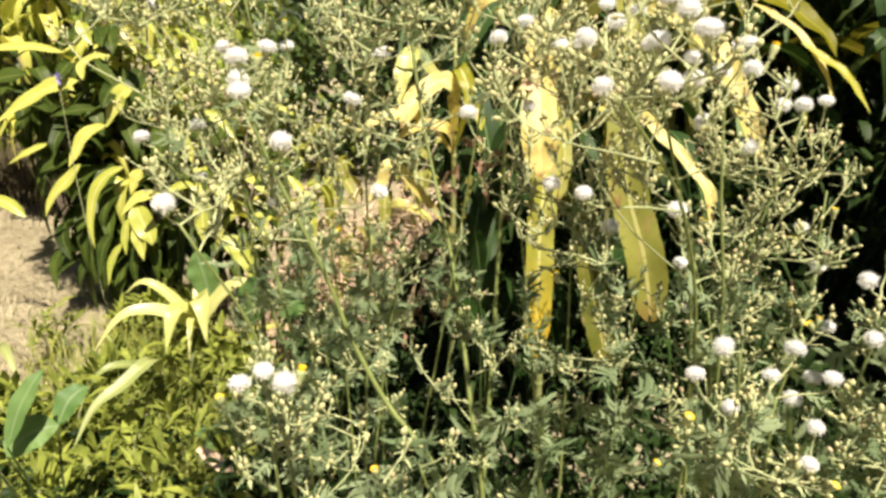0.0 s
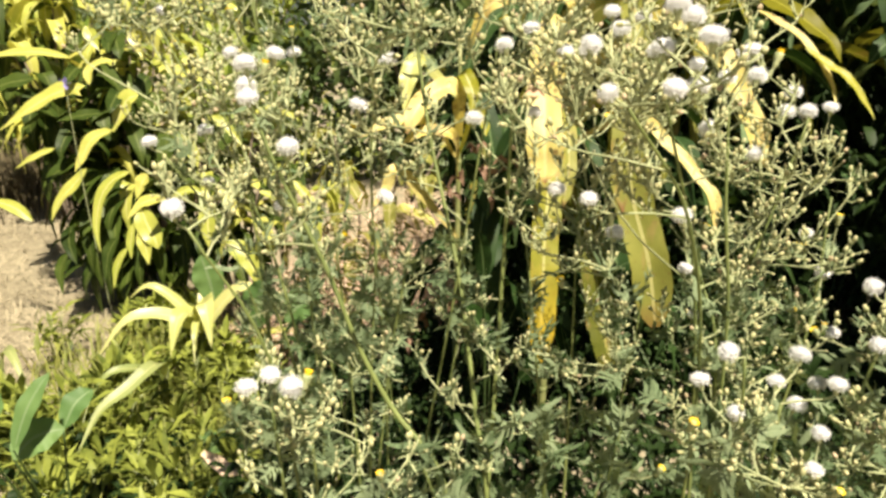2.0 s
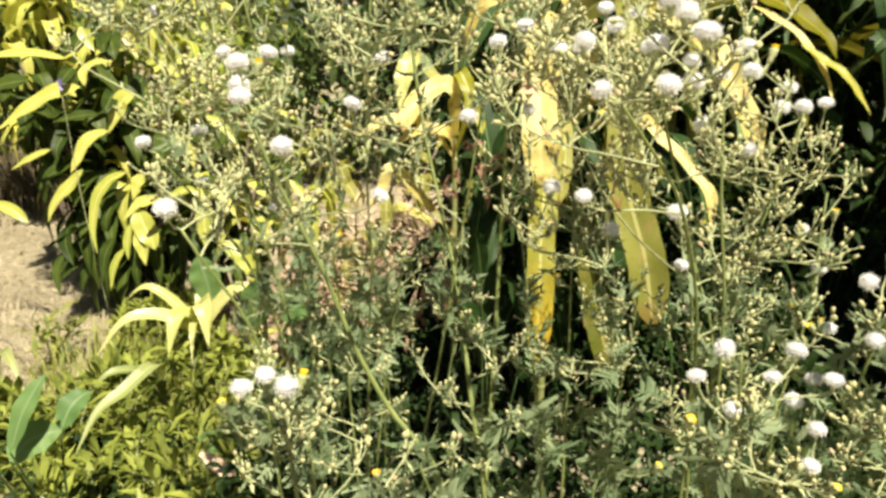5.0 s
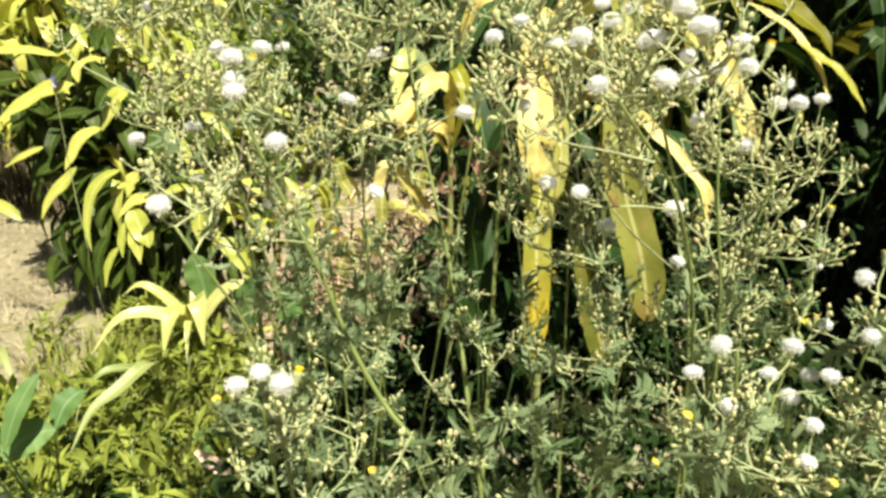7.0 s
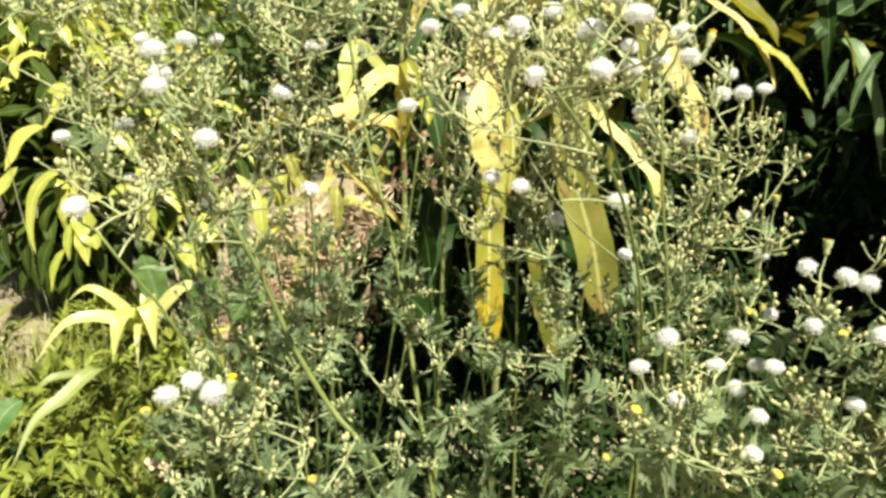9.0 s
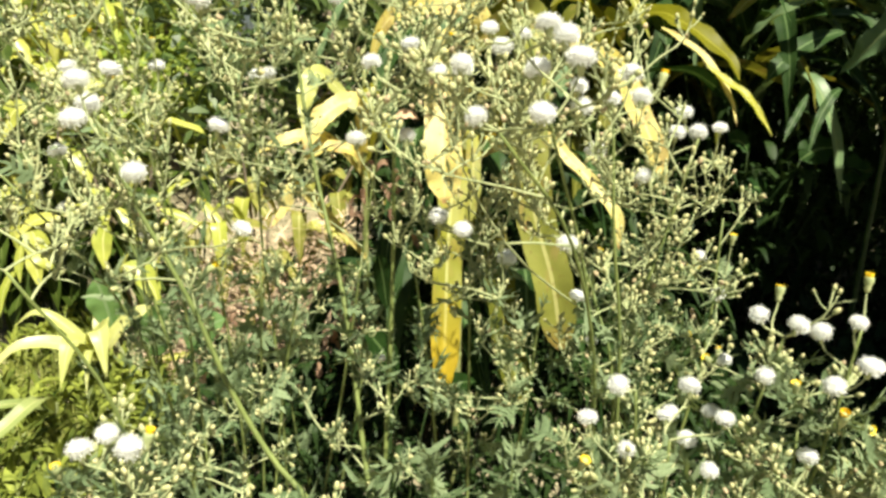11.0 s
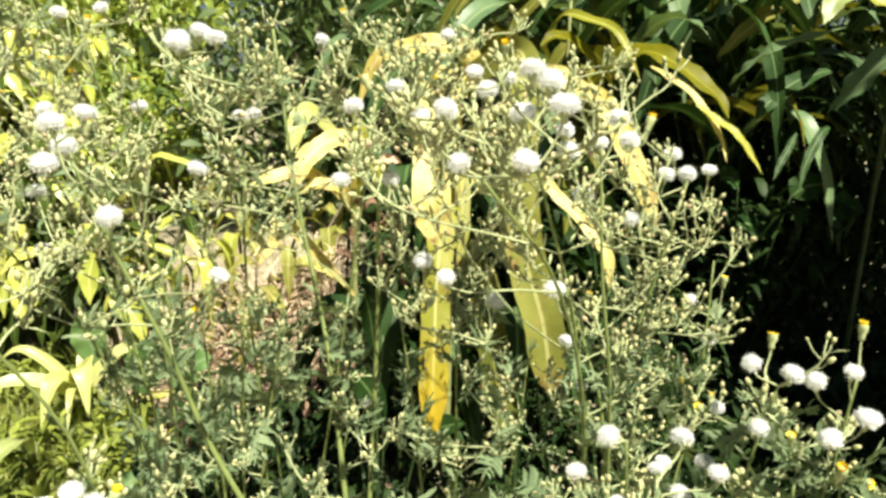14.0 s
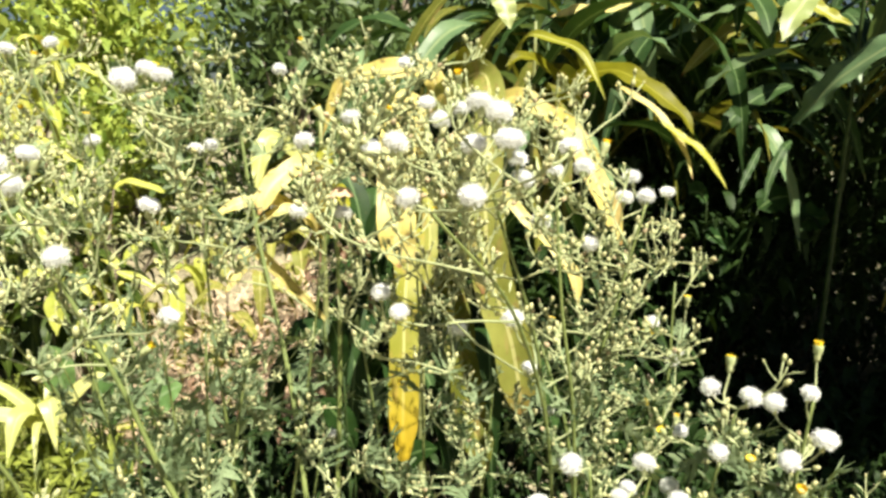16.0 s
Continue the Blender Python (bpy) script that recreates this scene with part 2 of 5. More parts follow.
class Shape:
    """Points, faces and leaf coordinates of one mesh."""

    def __init__(self):
        self.v, self.f, self.uv = [], [], []

    def tube(self, pts, r0, r1, sides=5, close=True):
        base, n = len(self.v), len(pts)
        side = Vector((1, 0, 0))
        for i, p in enumerate(pts):
            t = (pts[min(i + 1, n - 1)] - pts[max(i - 1, 0)]).normalized()
            side = side - t * side.dot(t)
            if side.length < 1e-4:
                side = t.orthogonal()
            side.normalize()
            other = t.cross(side)
            r = r0 + (r1 - r0) * i / (n - 1)
            for k in range(sides):
                a = 2 * math.pi * k / sides
                self.v.append(p + side * (r * math.cos(a)) + other * (r * math.sin(a)))
                self.uv.append((k / sides, i / (n - 1)))
        for i in range(n - 1):
            for k in range(sides):
                a, b = base + i * sides + k, base + i * sides + (k + 1) % sides
                self.f.append((a, b, b + sides, a + sides))
        if close:
            self.f.append(tuple(base + (n - 1) * sides + k for k in range(sides)))
        return self

    def ribbon(self, pts, width, profile, across=4, side=None, fold=0.25, wave=0.0, waves=5.0, phase=0.0, twist=0.0, face=None):
        """A leaf along pts: profile(v) gives its half width from 0 to 1, fold the depth of its keel, wave the ripple of its rims."""
        base, n = len(self.v), len(pts)
        t0 = (pts[1] - pts[0]).normalized()
        s = Vector(side) if side is not None else t0.cross(Vector(face or (0, 0, 1)))
        if s.length < 1e-3:
            s = Vector((1, 0, 0))
        for i, p in enumerate(pts):
            v = i / (n - 1)
            t = (pts[min(i + 1, n - 1)] - pts[max(i - 1, 0)]).normalized()
            if face is not None:
                s = s * 0.35 + t.cross(Vector(face)).normalized()
            s = (s - t * s.dot(t)).normalized()
            q = Matrix.Rotation(twist * v, 3, t) @ s
            up = q.cross(t)
            half = 0.5 * width * profile(v)
            for k in range(across + 1):
                u = 2 * k / across - 1
                ripple = wave * abs(u) ** 2 * math.sin(waves * 2 * math.pi * v + phase + (1.3 if u > 0 else 0))
                self.v.append(p + q * (u * half) + up * (half * fold * abs(u) + half * ripple))
                self.uv.append((k / across, v))
        w = across + 1
        for i in range(n - 1):
            for k in range(across):
                a = base + i * w + k
                self.f.append((a, a + 1, a + 1 + w, a + w))
        return self

    def blob(self, m, rx, rz, sides=7, rings=5, shape=lambda v: math.sin(math.pi * v)):
        """A closed round body, standing on m's origin along its z, 2 * rz high."""
        base = len(self.v)
        for i in range(rings + 1):
            v = i / rings
            r = rx * max(shape(v), 0.02)
            for k in range(sides):
                a = 2 * math.pi * (k + 0.5 * (i % 2)) / sides
                self.v.append(m @ Vector((r * math.cos(a), r * math.sin(a), 2 * rz * v)))
                self.uv.append((k / sides, v))
        for i in range(rings):
            for k in range(sides):
                a, b = base + i * sides + k, base + i * sides + (k + 1) % sides
                self.f.append((a, b, b + sides, a + sides))
        self.f.append(tuple(base + k for k in reversed(range(sides))))
        self.f.append(tuple(base + rings * sides + k for k in range(sides)))
        return self

    def mesh(self, name, material, smooth=True):
        me = bpy.data.meshes.new(name)
        me.from_pydata([tuple(p) for p in self.v], [], self.f)
        layer = me.uv_layers.new(name="UVMap")
        loops = np.empty(len(me.loops), dtype=np.int32)
        me.loops.foreach_get("vertex_index", loops)
        layer.data.foreach_set("uv", np.array(self.uv, dtype=np.float32)[loops].ravel())
        if smooth:
            me.polygons.foreach_set("use_smooth", [True] * len(me.polygons))
        me.materials.append(material)
        me.update()
        return me


def part(name, shape, material, parent, label="", kind="", m=None):
    """One mesh object under a thing or a part; its shape is laid out in the world."""
    ob = under(new(name, shape if isinstance(shape, bpy.types.Mesh) else shape.mesh(name, material)), parent, m)
    return tagged(ob, label, kind=kind)


def curve(points, n):
    """n + 1 places along a smooth line through the points."""
    p = [Vector(q) for q in points]
    p = [2 * p[0] - p[1], *p, 2 * p[-1] - p[-2]]
    spans = len(p) - 3
    out = []
    for i in range(n + 1):
        x = i / n * spans
        k = min(int(x), spans - 1)
        t = x - k
        a, b, c, d = p[k : k + 4]
        out.append(0.5 * ((2 * b) + (c - a) * t + (2 * a - 5 * b + 4 * c - d) * t * t + (3 * b - a - 3 * c + d) * t**3))
    return out


def aimed(at, ahead, spin=0.0, size=1.0):
    """A pose at a place with its z along ahead."""
    q = Vector(ahead).to_track_quat("Z", "Y").to_matrix().to_4x4()
    return Matrix.Translation(at) @ q @ Matrix.Rotation(spin, 4, "Z") @ Matrix.Scale(size, 4)


def lance(v):
    """Half width of a strap leaf: quickly full, slowly pointed."""
    return max(0.03, min(1.0, 3.2 * v + 0.35) * (1 - max(0.0, (v - 0.45) / 0.55) ** 2.2))


def blunt(v):
    """Half width of a withered strap that ends bluntly."""
    return max(0.1, min(1.0, 2.4 * v + 0.4) * (1 - max(0.0, (v - 0.72) / 0.28) ** 2.6))


def paddle(v):
    """Half width of a hanging strap, widest near its blunt end."""
    return max(0.1, (0.72 + 0.3 * min(1.0, v / 0.75)) * (1 - max(0.0, (v - 0.84) / 0.17) ** 4))


def oval(v):
    return max(0.03, math.sin(math.pi * min(1.0, v**0.8)) ** 0.8)


def spear(v):
    return max(0.03, math.sin(math.pi * v**0.75) ** 0.9 * (1.08 - 0.3 * v))


def rand_dir(rng, lift=0.0):
    while True:
        d = Vector((rng.uniform(-1, 1), rng.uniform(-1, 1), rng.uniform(-1, 1)))
        if 0.1 < d.length < 1:
            d.normalize()
            d.z += lift
            return d.normalized()


# ---- ground ----
def height(x, y):
    """Lie of the ground."""
    return 0.035 * noise.noise((x * 1.1, y * 1.1, 0.3)) + 0.015 * noise.noise((x * 4, y * 4, 1.7)) + 0.012 * max(0.0, y - 3)


def build_ground():
    xs = sorted({round(v, 3) for v in np.concatenate([np.linspace(-4, 4, 81), np.linspace(-60, 60, 41), [-400, 400]])})
    ys = sorted({round(v, 3) for v in np.concatenate([np.linspace(-1.5, 7, 86), np.linspace(-60, 60, 41), [-400, 400]])})
    s = Shape()
    for y in ys:
        for x in xs:
            near = max(abs(x), abs(y)) < 50
            s.v.append(Vector((x, y, height(x, y) if near else 0.5)))
            s.uv.append((x, y))
    w = len(xs)
    for j in range(len(ys) - 1):
        for i in range(w - 1):
            a = j * w + i
            s.f.append((a, a + 1, a + 1 + w, a + w))
    ob = new("ground", s.mesh("ground", SOIL))
    tagged(ob, "dry pale brown field soil strewn with straw", "ground", kind="structure")


build_ground()


def blades(name, material, spots, count, length, width, droop, seed, label, category, lay=0.0):
    """Grass or straw that nobody could count, joined. spots: rows of x, y, spread x, spread y, top."""
    rng = random.Random(seed)
    s = Shape()
    for n in range(count):
        cx, cy, rx, ry, top = rng.choice(spots)
        x, y = rng.gauss(cx, rx), rng.gauss(cy, ry)
        mound = top * math.exp(-(((x - cx) / rx) ** 2 + ((y - cy) / ry) ** 2) * 0.6) if top else 0.0
        p = Vector((x, y, height(x, y) + mound * rng.random() ** 0.5))
        a = rng.uniform(0, 2 * math.pi)
        out = Vector((math.cos(a), math.sin(a), 0))
        size = length * rng.uniform(0.5, 1.3)
        rise = (1 - lay) * rng.uniform(0.6, 1.0) + lay * rng.uniform(-0.15, 0.25)
        mid = p + out * size * (0.2 + 0.3 * lay) + Vector((0, 0, size * 0.6 * rise))
        end = p + out * size * (droop + 0.5 * lay) + Vector((0, 0, size * rise * (1 - droop * 0.5)))
        s.ribbon([p, mid, end], width * rng.uniform(0.6, 1.4), lambda v: 1.0 - 0.85 * v, 1, fold=0)
    ob = new(name, s.mesh(name, material))
    return tagged(ob, label, category, kind="stuff")


blades("dry_grass", DRY_GRASS, [(-2.3, 3.6, 0.7, 0.6, 0), (-2.9, 4.4, 0.9, 0.8, 0), (-1.6, 2.9, 0.5, 0.5, 0), (-3.4, 5.2, 1.2, 0.9, 0), (-0.8, 5.2, 0.5, 0.5, 0), (-1.0, 3.7, 0.5, 0.5, 0), (-0.4, 3.5, 0.5, 0.4, 0)], 15000, 0.16, 0.004, 0.6, 3, "flattened pale dry grass over bare soil", "dry grass", lay=0.55)
blades("brown_grass", SHADED_BROWN_GRASS, [(-3.5, 5.5, 0.5, 0.25, 0), (-2.9, 5.5, 0.4, 0.22, 0), (-2.4, 5.2, 0.3, 0.25, 0), (-4.2, 6.0, 0.6, 0.4, 0)], 5000, 0.55, 0.012, 0.5, 6, "tall withered grass, its brown darkened for the shade below shrubs", "dry grass")
blades("straw_litter", STRAW, [(-0.3, 2.42, 0.22, 0.16, 0.74), (-0.08, 2.45, 0.2, 0.16, 0.76), (-0.5, 2.6, 0.2, 0.18, 0.6), (-0.15, 2.65, 0.25, 0.18, 0.78), (-0.55, 3.1, 0.35, 0.25, 0.3)], 11000, 0.13, 0.006, 0.6, 4, "heap of pinkish brown dry straw and stalks", "straw", lay=0.75)
blades("green_grass", GRASS, [(-1.1, 1.7, 0.4, 0.35, 0), (-0.65, 1.5, 0.15, 0.25, 0), (-0.85, 1.9, 0.3, 0.2, 0), (-1.15, 2.4, 0.2, 0.2, 0)], 3600, 0.22, 0.007, 0.45, 5, "thin green and yellowing grass between the weeds", "grass")


# ---- weeds with seed heads ----
def bud_body(s, m, wide, tall, sides=6):
    """A closed flower bud: a green urn that swells from its stalk, with a pale tuft at its mouth."""
    s.blob(m, wide, tall * 0.5, sides, 5, lambda v: (0.3, 0.85, 1.0, 0.92, 0.72, 0.45)[min(5, round(v * 5))])


def bud_mesh(k):
    s = Shape()
    bud_body(s, Matrix.Identity(4), 0.003 + 0.0004 * k, 0.0086 + 0.0012 * k, 7)
    return s.mesh("bud", BUD_SKIN)


def fluff_mesh(k):
    """A domed puff of seed hairs, open below, where it springs from its cup."""
    rng = random.Random(60 + k)
    s = Shape()
    flat = (0.86, 0.74, 0.96, 0.8)[k]
    tall = 0.0105 * flat
    s.blob(Matrix.Translation((0, 0, 0.0085 - tall)), 0.0116, tall, 18, 10, lambda v: (0.45 + 0.55 * min(1.0, v * 3)) * math.sin(math.pi * (0.06 + 0.94 * v)) ** 0.62 * (1 + 0.05 * math.sin(9 * v + k)))
    mid = Vector((0, 0, 0.007))
    for n in range(820):
        d = rand_dir(rng, 0.25)
        if d.z < -0.82:
            continue
        d.z *= flat
        a = mid + d * 0.0088
        e = mid + d * rng.uniform(0.0112, 0.0146)
        e += Vector((rng.gauss(0, 0.0008), rng.gauss(0, 0.0008), rng.gauss(0, 0.0008)))
        s.ribbon([a, e], 0.0008, lambda v: 0.5 + 0.5 * v, 1, side=d.orthogonal(), fold=0, twist=rng.uniform(0, 3))
    return s.mesh("fluff", FLUFF)


def cup_mesh():
    s = Shape()
    s.blob(Matrix.Translation((0, 0, -0.009)), 0.0044, 0.0058, 9, 5, lambda v: 0.5 + 0.75 * v + 0.12 * math.sin(12 * v))
    return s.mesh("calyx", CUP_SKIN)


def flower_mesh(k):
    rng = random.Random(80 + k)
    s = Shape()
    s.blob(Matrix.Translation((0, 0, 0.004)), 0.0042, 0.0022, 9, 4)
    for n in range(12):
        a = n * 0.5236 + rng.uniform(-0.1, 0.1)
        o = Vector((math.cos(a), math.sin(a), 0))
        s.ribbon([o * 0.0022 + Vector((0, 0, 0.0055)), o * 0.0034 + Vector((0, 0, 0.0095 - 0.001 * (k % 2))), o * (0.0042 + 0.001 * (k % 2)) + Vector((0, 0, 0.0125 - 0.003 * (k % 2)))], 0.0022, lambda v: 0.8 + 0.2 * math.sin(3 * v), 1, fold=0.2)
    return s.mesh("petals", PETAL)


def weed_leaf_mesh(k):
    """A leaf cut into narrow lobes on both sides of its rib, 1 m long before scaling, along +z, its upper face to +y."""
    rng = random.Random(90 + k)
    n = (5, 7, 4, 6, 3, 5)[k % 6]
    bend = (0.35, 0.6, 0.15, -0.2, 0.8, 0.45)[k % 6]
    ridge = curve([Vector((0.05 * math.sin(3 * i + k), -bend * (i / 4) ** 2 * 0.6, i / 4 * (1 - 0.2 * abs(bend) * i / 4))) for i in range(5)], 8)
    s = Shape()
    s.ribbon(ridge, (0.13, 0.1, 0.14, 0.09, 0.16, 0.12)[k % 6], lambda v: 0.45 + 0.55 * math.sin(math.pi * min(1, v + 0.1)) if v < 0.99 else 0.1, 2, side=(1, 0, 0), fold=0.3)
    for i in range(n):
        v = 0.14 + 0.68 * i / n
        for hand in (-1, 1):
            p = ridge[min(8, round((v + rng.uniform(-0.03, 0.03)) * 8))]
            reach = rng.uniform(0.2, 0.36) * (0.6 + 0.6 * math.sin(math.pi * (v + 0.1)))
            tip = p + Vector((hand * reach, rng.uniform(-0.9, 0.6) * reach, reach * rng.uniform(0.35, 0.95)))
            mid = p.lerp(tip, 0.55) + Vector((hand * reach * 0.12, rng.uniform(-0.05, 0.12) * reach, -0.06 * reach))
            s.ribbon([p, mid, tip], reach * rng.uniform(0.24, 0.4), lambda v: (0.75, 1.0, 0.12)[round(v * 2)], 2, side=(0, 0, 1), fold=0.2)
    return s.mesh("leaf", WEED_LEAF)


def narrow_leaf_mesh(k):
    """A narrow, wavy leaf with a few teeth, 1 m long before scaling, along +z."""
    rng = random.Random(110 + k)
    teeth = [rng.uniform(0.6, 1.25) if i % 2 else rng.uniform(0.45, 0.75) for i in range(11)]
    pts = curve([Vector((0.06 * math.sin(2 * i + k), -0.1 * i * i / 4, i / 3)) for i in range(4)], 10)
    s = Shape().ribbon(pts, 0.2, lambda v: teeth[round(v * 10)] * max(0.06, math.sin(math.pi * (0.08 + 0.9 * v)) ** 0.6), 2, side=(1, 0, 0), fold=0.35, wave=0.3, waves=2, phase=k, twist=rng.uniform(-1, 1))
    return s.mesh("leaf", WEED_LEAF)


BUDS = [bud_mesh(k) for k in range(3)]
FLUFFS = [fluff_mesh(k) for k in range(4)]
CUP = cup_mesh()
FLOWERS = [flower_mesh(k) for k in range(2)]
WEED_LEAVES = [weed_leaf_mesh(k) for k in range(6)]
NARROW_LEAVES = [narrow_leaf_mesh(k) for k in range(3)]


SPRAY_SHARE = 0.66  # how many of the listed bud clusters are grown
LEAF_SHARE = 0.8  # and of the leaves


def weed(base, stems, heads, flowers, sprays, leaves, seed, label, single=235, leaf_size=(0.03, 0.06), leaf_band=(0.0, 1.0), thick=0.0034):
    """A branching weed. stems: lines from the ground up; heads, flowers: places of white puffs and yellow blooms;
    sprays: rows of centre, spread and count of bud clusters."""
    rng = random.Random(seed)
    root = thing("flowering_weed", base, label, "weed", "seeding weeds")
    shapes, nodes = [], []
    mains = []
    for line in stems:
        pts = curve(line, 4 * len(line))
        mains.append(Shape().tube(pts, thick, thick * 0.5, 6))
        shapes.append(Shape())
        for i, p in enumerate(pts[2:]):
            nodes.append((p, len(shapes) - 1, (pts[min(i + 3, len(pts) - 1)] - pts[i + 1]).normalized()))
    targets = [("head", Vector(h) - Vector((0, 0, 0.013))) for h in heads] + [("flower", Vector(f) - Vector((0, 0, 0.008))) for f in flowers]
    wide = []
    for cx, cy, cz, rx, ry, rz, n in sprays:
        for _ in range(round(n * SPRAY_SHARE)):
            d = rand_dir(rng) * rng.random() ** 0.4
            p = Vector((cx + d.x * rx, cy + d.y * ry, cz + d.z * rz))
            if all(math.hypot(p.x - h[0], (p.y - h[1]) * 0.35, p.z - 0.01 - h[2]) > 0.032 for h in heads) and all((p - Vector(h)).length > 0.022 for h in flowers):  # the puffs stand free of the buds
                wide.append(("spray", p))
    wide.sort(key=lambda w: w[1].z)
    buds = []
    for kind, p in wide + targets:
        best, cost = None, 1e9
        for q in nodes:
            dz = p.z - q[0].z
            if dz < -0.004:
                continue
            flat = math.hypot(p.x - q[0].x, p.y - q[0].y)
            if kind == "spray":
                c = abs(math.hypot(flat, dz) - 0.07) + (0.35 if flat > dz * 3.5 + 0.03 else 0) + rng.uniform(0, 0.03)
            else:
                c = max(0.03, math.hypot(flat, dz)) + 0.4 * max(0.0, flat - 2 * dz)
            if c < cost:
                best, cost = q, c
        if best is None:
            best = min(nodes, key=lambda q: (q[0] - p).length)
        q, k, way = best
        d = p - q
        line = [q, q + Vector((d.x * 0.4, d.y * 0.4, d.z * 0.22)) + way * d.length * 0.06, q + Vector((d.x * 0.8, d.y * 0.8, d.z * 0.62)), p]
        pts = curve(line, 7)
        shapes[k].tube(pts, 0.0016 if kind == "spray" else 0.0015, 0.001, 5)
        if kind == "spray":
            for i in range(1, 7):
                if rng.random() < 0.45:  # small bracts along the branch
                    leafy = pts[i] + (rand_dir(rng, 0.3) + way * 0.4).normalized() * rng.uniform(0.009, 0.024)
                    shapes[k].ribbon([pts[i], pts[i].lerp(leafy, 0.5) + Vector((0, 0, 0.002)), leafy], rng.uniform(0.0025, 0.005), oval, 1, fold=0)
        for i in (3, 5, 6):
            nodes.append((pts[i], k, (pts[i + 1] - pts[i - 1]).normalized()))
        end = (pts[-1] - pts[-2]).normalized()
        if kind == "head":
            up = (end * 0.35 + Vector((rng.gauss(0, 0.2), rng.gauss(0, 0.2), 0.85))).normalized()
            m = aimed(p + up * 0.006, up, rng.uniform(0, 6), rng.uniform(0.72, 1.04))
            head = part("seed_head", rng.choice(FLUFFS), None, root, m=m)
            part("calyx", CUP, None, head, m=m)
        elif kind == "flower":
            m = aimed(p, end + Vector((0, 0, 0.4)), rng.uniform(0, 6), rng.uniform(0.9, 1.35))
            bloom = part("yellow_flower", rng.choice(FLOWERS), None, root, m=m)
            part("calyx", CUP, None, bloom, m=m @ Matrix.Translation((0, 0, 0.005)) @ Matrix.Diagonal((0.95, 0.95, 1.3, 1)))
        else:
            for n in range(rng.randint(4, 8)):
                dirn = (end * 0.7 + rand_dir(rng, 0.3)).normalized()
                length = rng.uniform(0.006, 0.026)
                a = p - end * rng.uniform(0, 0.03)
                tip = a + dirn * length + Vector((0, 0, 0.004))
                shapes[k].tube([a, a.lerp(tip, 0.55) - Vector((0, 0, 0.003)), tip], 0.0012, 0.001, 4)
                if rng.random() < 0.6:
                    leafy = a + rand_dir(rng, 0.3) * rng.uniform(0.01, 0.026)
                    shapes[k].ribbon([a, a.lerp(leafy, 0.5) + Vector((0, 0, 0.002)), leafy], rng.uniform(0.003, 0.006), oval, 1, fold=0)
                buds.append(aimed(tip, (tip - a).normalized() + Vector((0, 0, 0.25)), rng.uniform(0, 6), rng.uniform(0.5, 1.15)))
    for main, s in zip(mains, shapes):
        part("stem", main, MAIN_STEM, root)
        if s.v:
            part("branching", s, WEED_STEM, root, kind="stuff")
    rng.shuffle(buds)
    for m in buds[:single]:
        part("bud", rng.choice(BUDS), None, root, m=m)
    rest, spent = Shape(), Shape()
    for n, m in enumerate(buds[single:]):
        bud_body(rest if n % 8 else spent, m, 0.0032, 0.0096 if n % 8 else 0.0078)
    if rest.v:
        part("bud_mass", rest, BUD_SKIN, root, kind="stuff")
    if spent.v:
        part("spent_bud_mass", spent, SPENT_SKIN, root, "pinkish brown spent buds", kind="stuff")
    low, high = leaf_band
    spots = [q for q in nodes if low <= q[0].z <= high] or nodes
    for _ in range(round(leaves * LEAF_SHARE)):
        q, k, way = rng.choice(spots)
        out = (rand_dir(rng, 0.25) + Vector((0, 0, 0.2)) + way * 0.3).normalized()
        size = rng.uniform(*leaf_size) * (1.35 - 0.8 * min(1, q.z / 1.2)) * (1.12 if rng.random() < 0.5 else 0.6)
        if any(math.hypot(e.x - h[0], (e.y - h[1]) * 0.35, e.z - h[2]) < 0.024 for h in heads for e in (q + out * size * 0.4, q + out * size * 0.9)):
            continue
        part("leaf", rng.choice(WEED_LEAVES if rng.random() < (0.75 if q.z < 0.95 else 0.25) else NARROW_LEAVES), None, root, m=aimed(q, out, rng.uniform(0, 6.28), size))
    return root


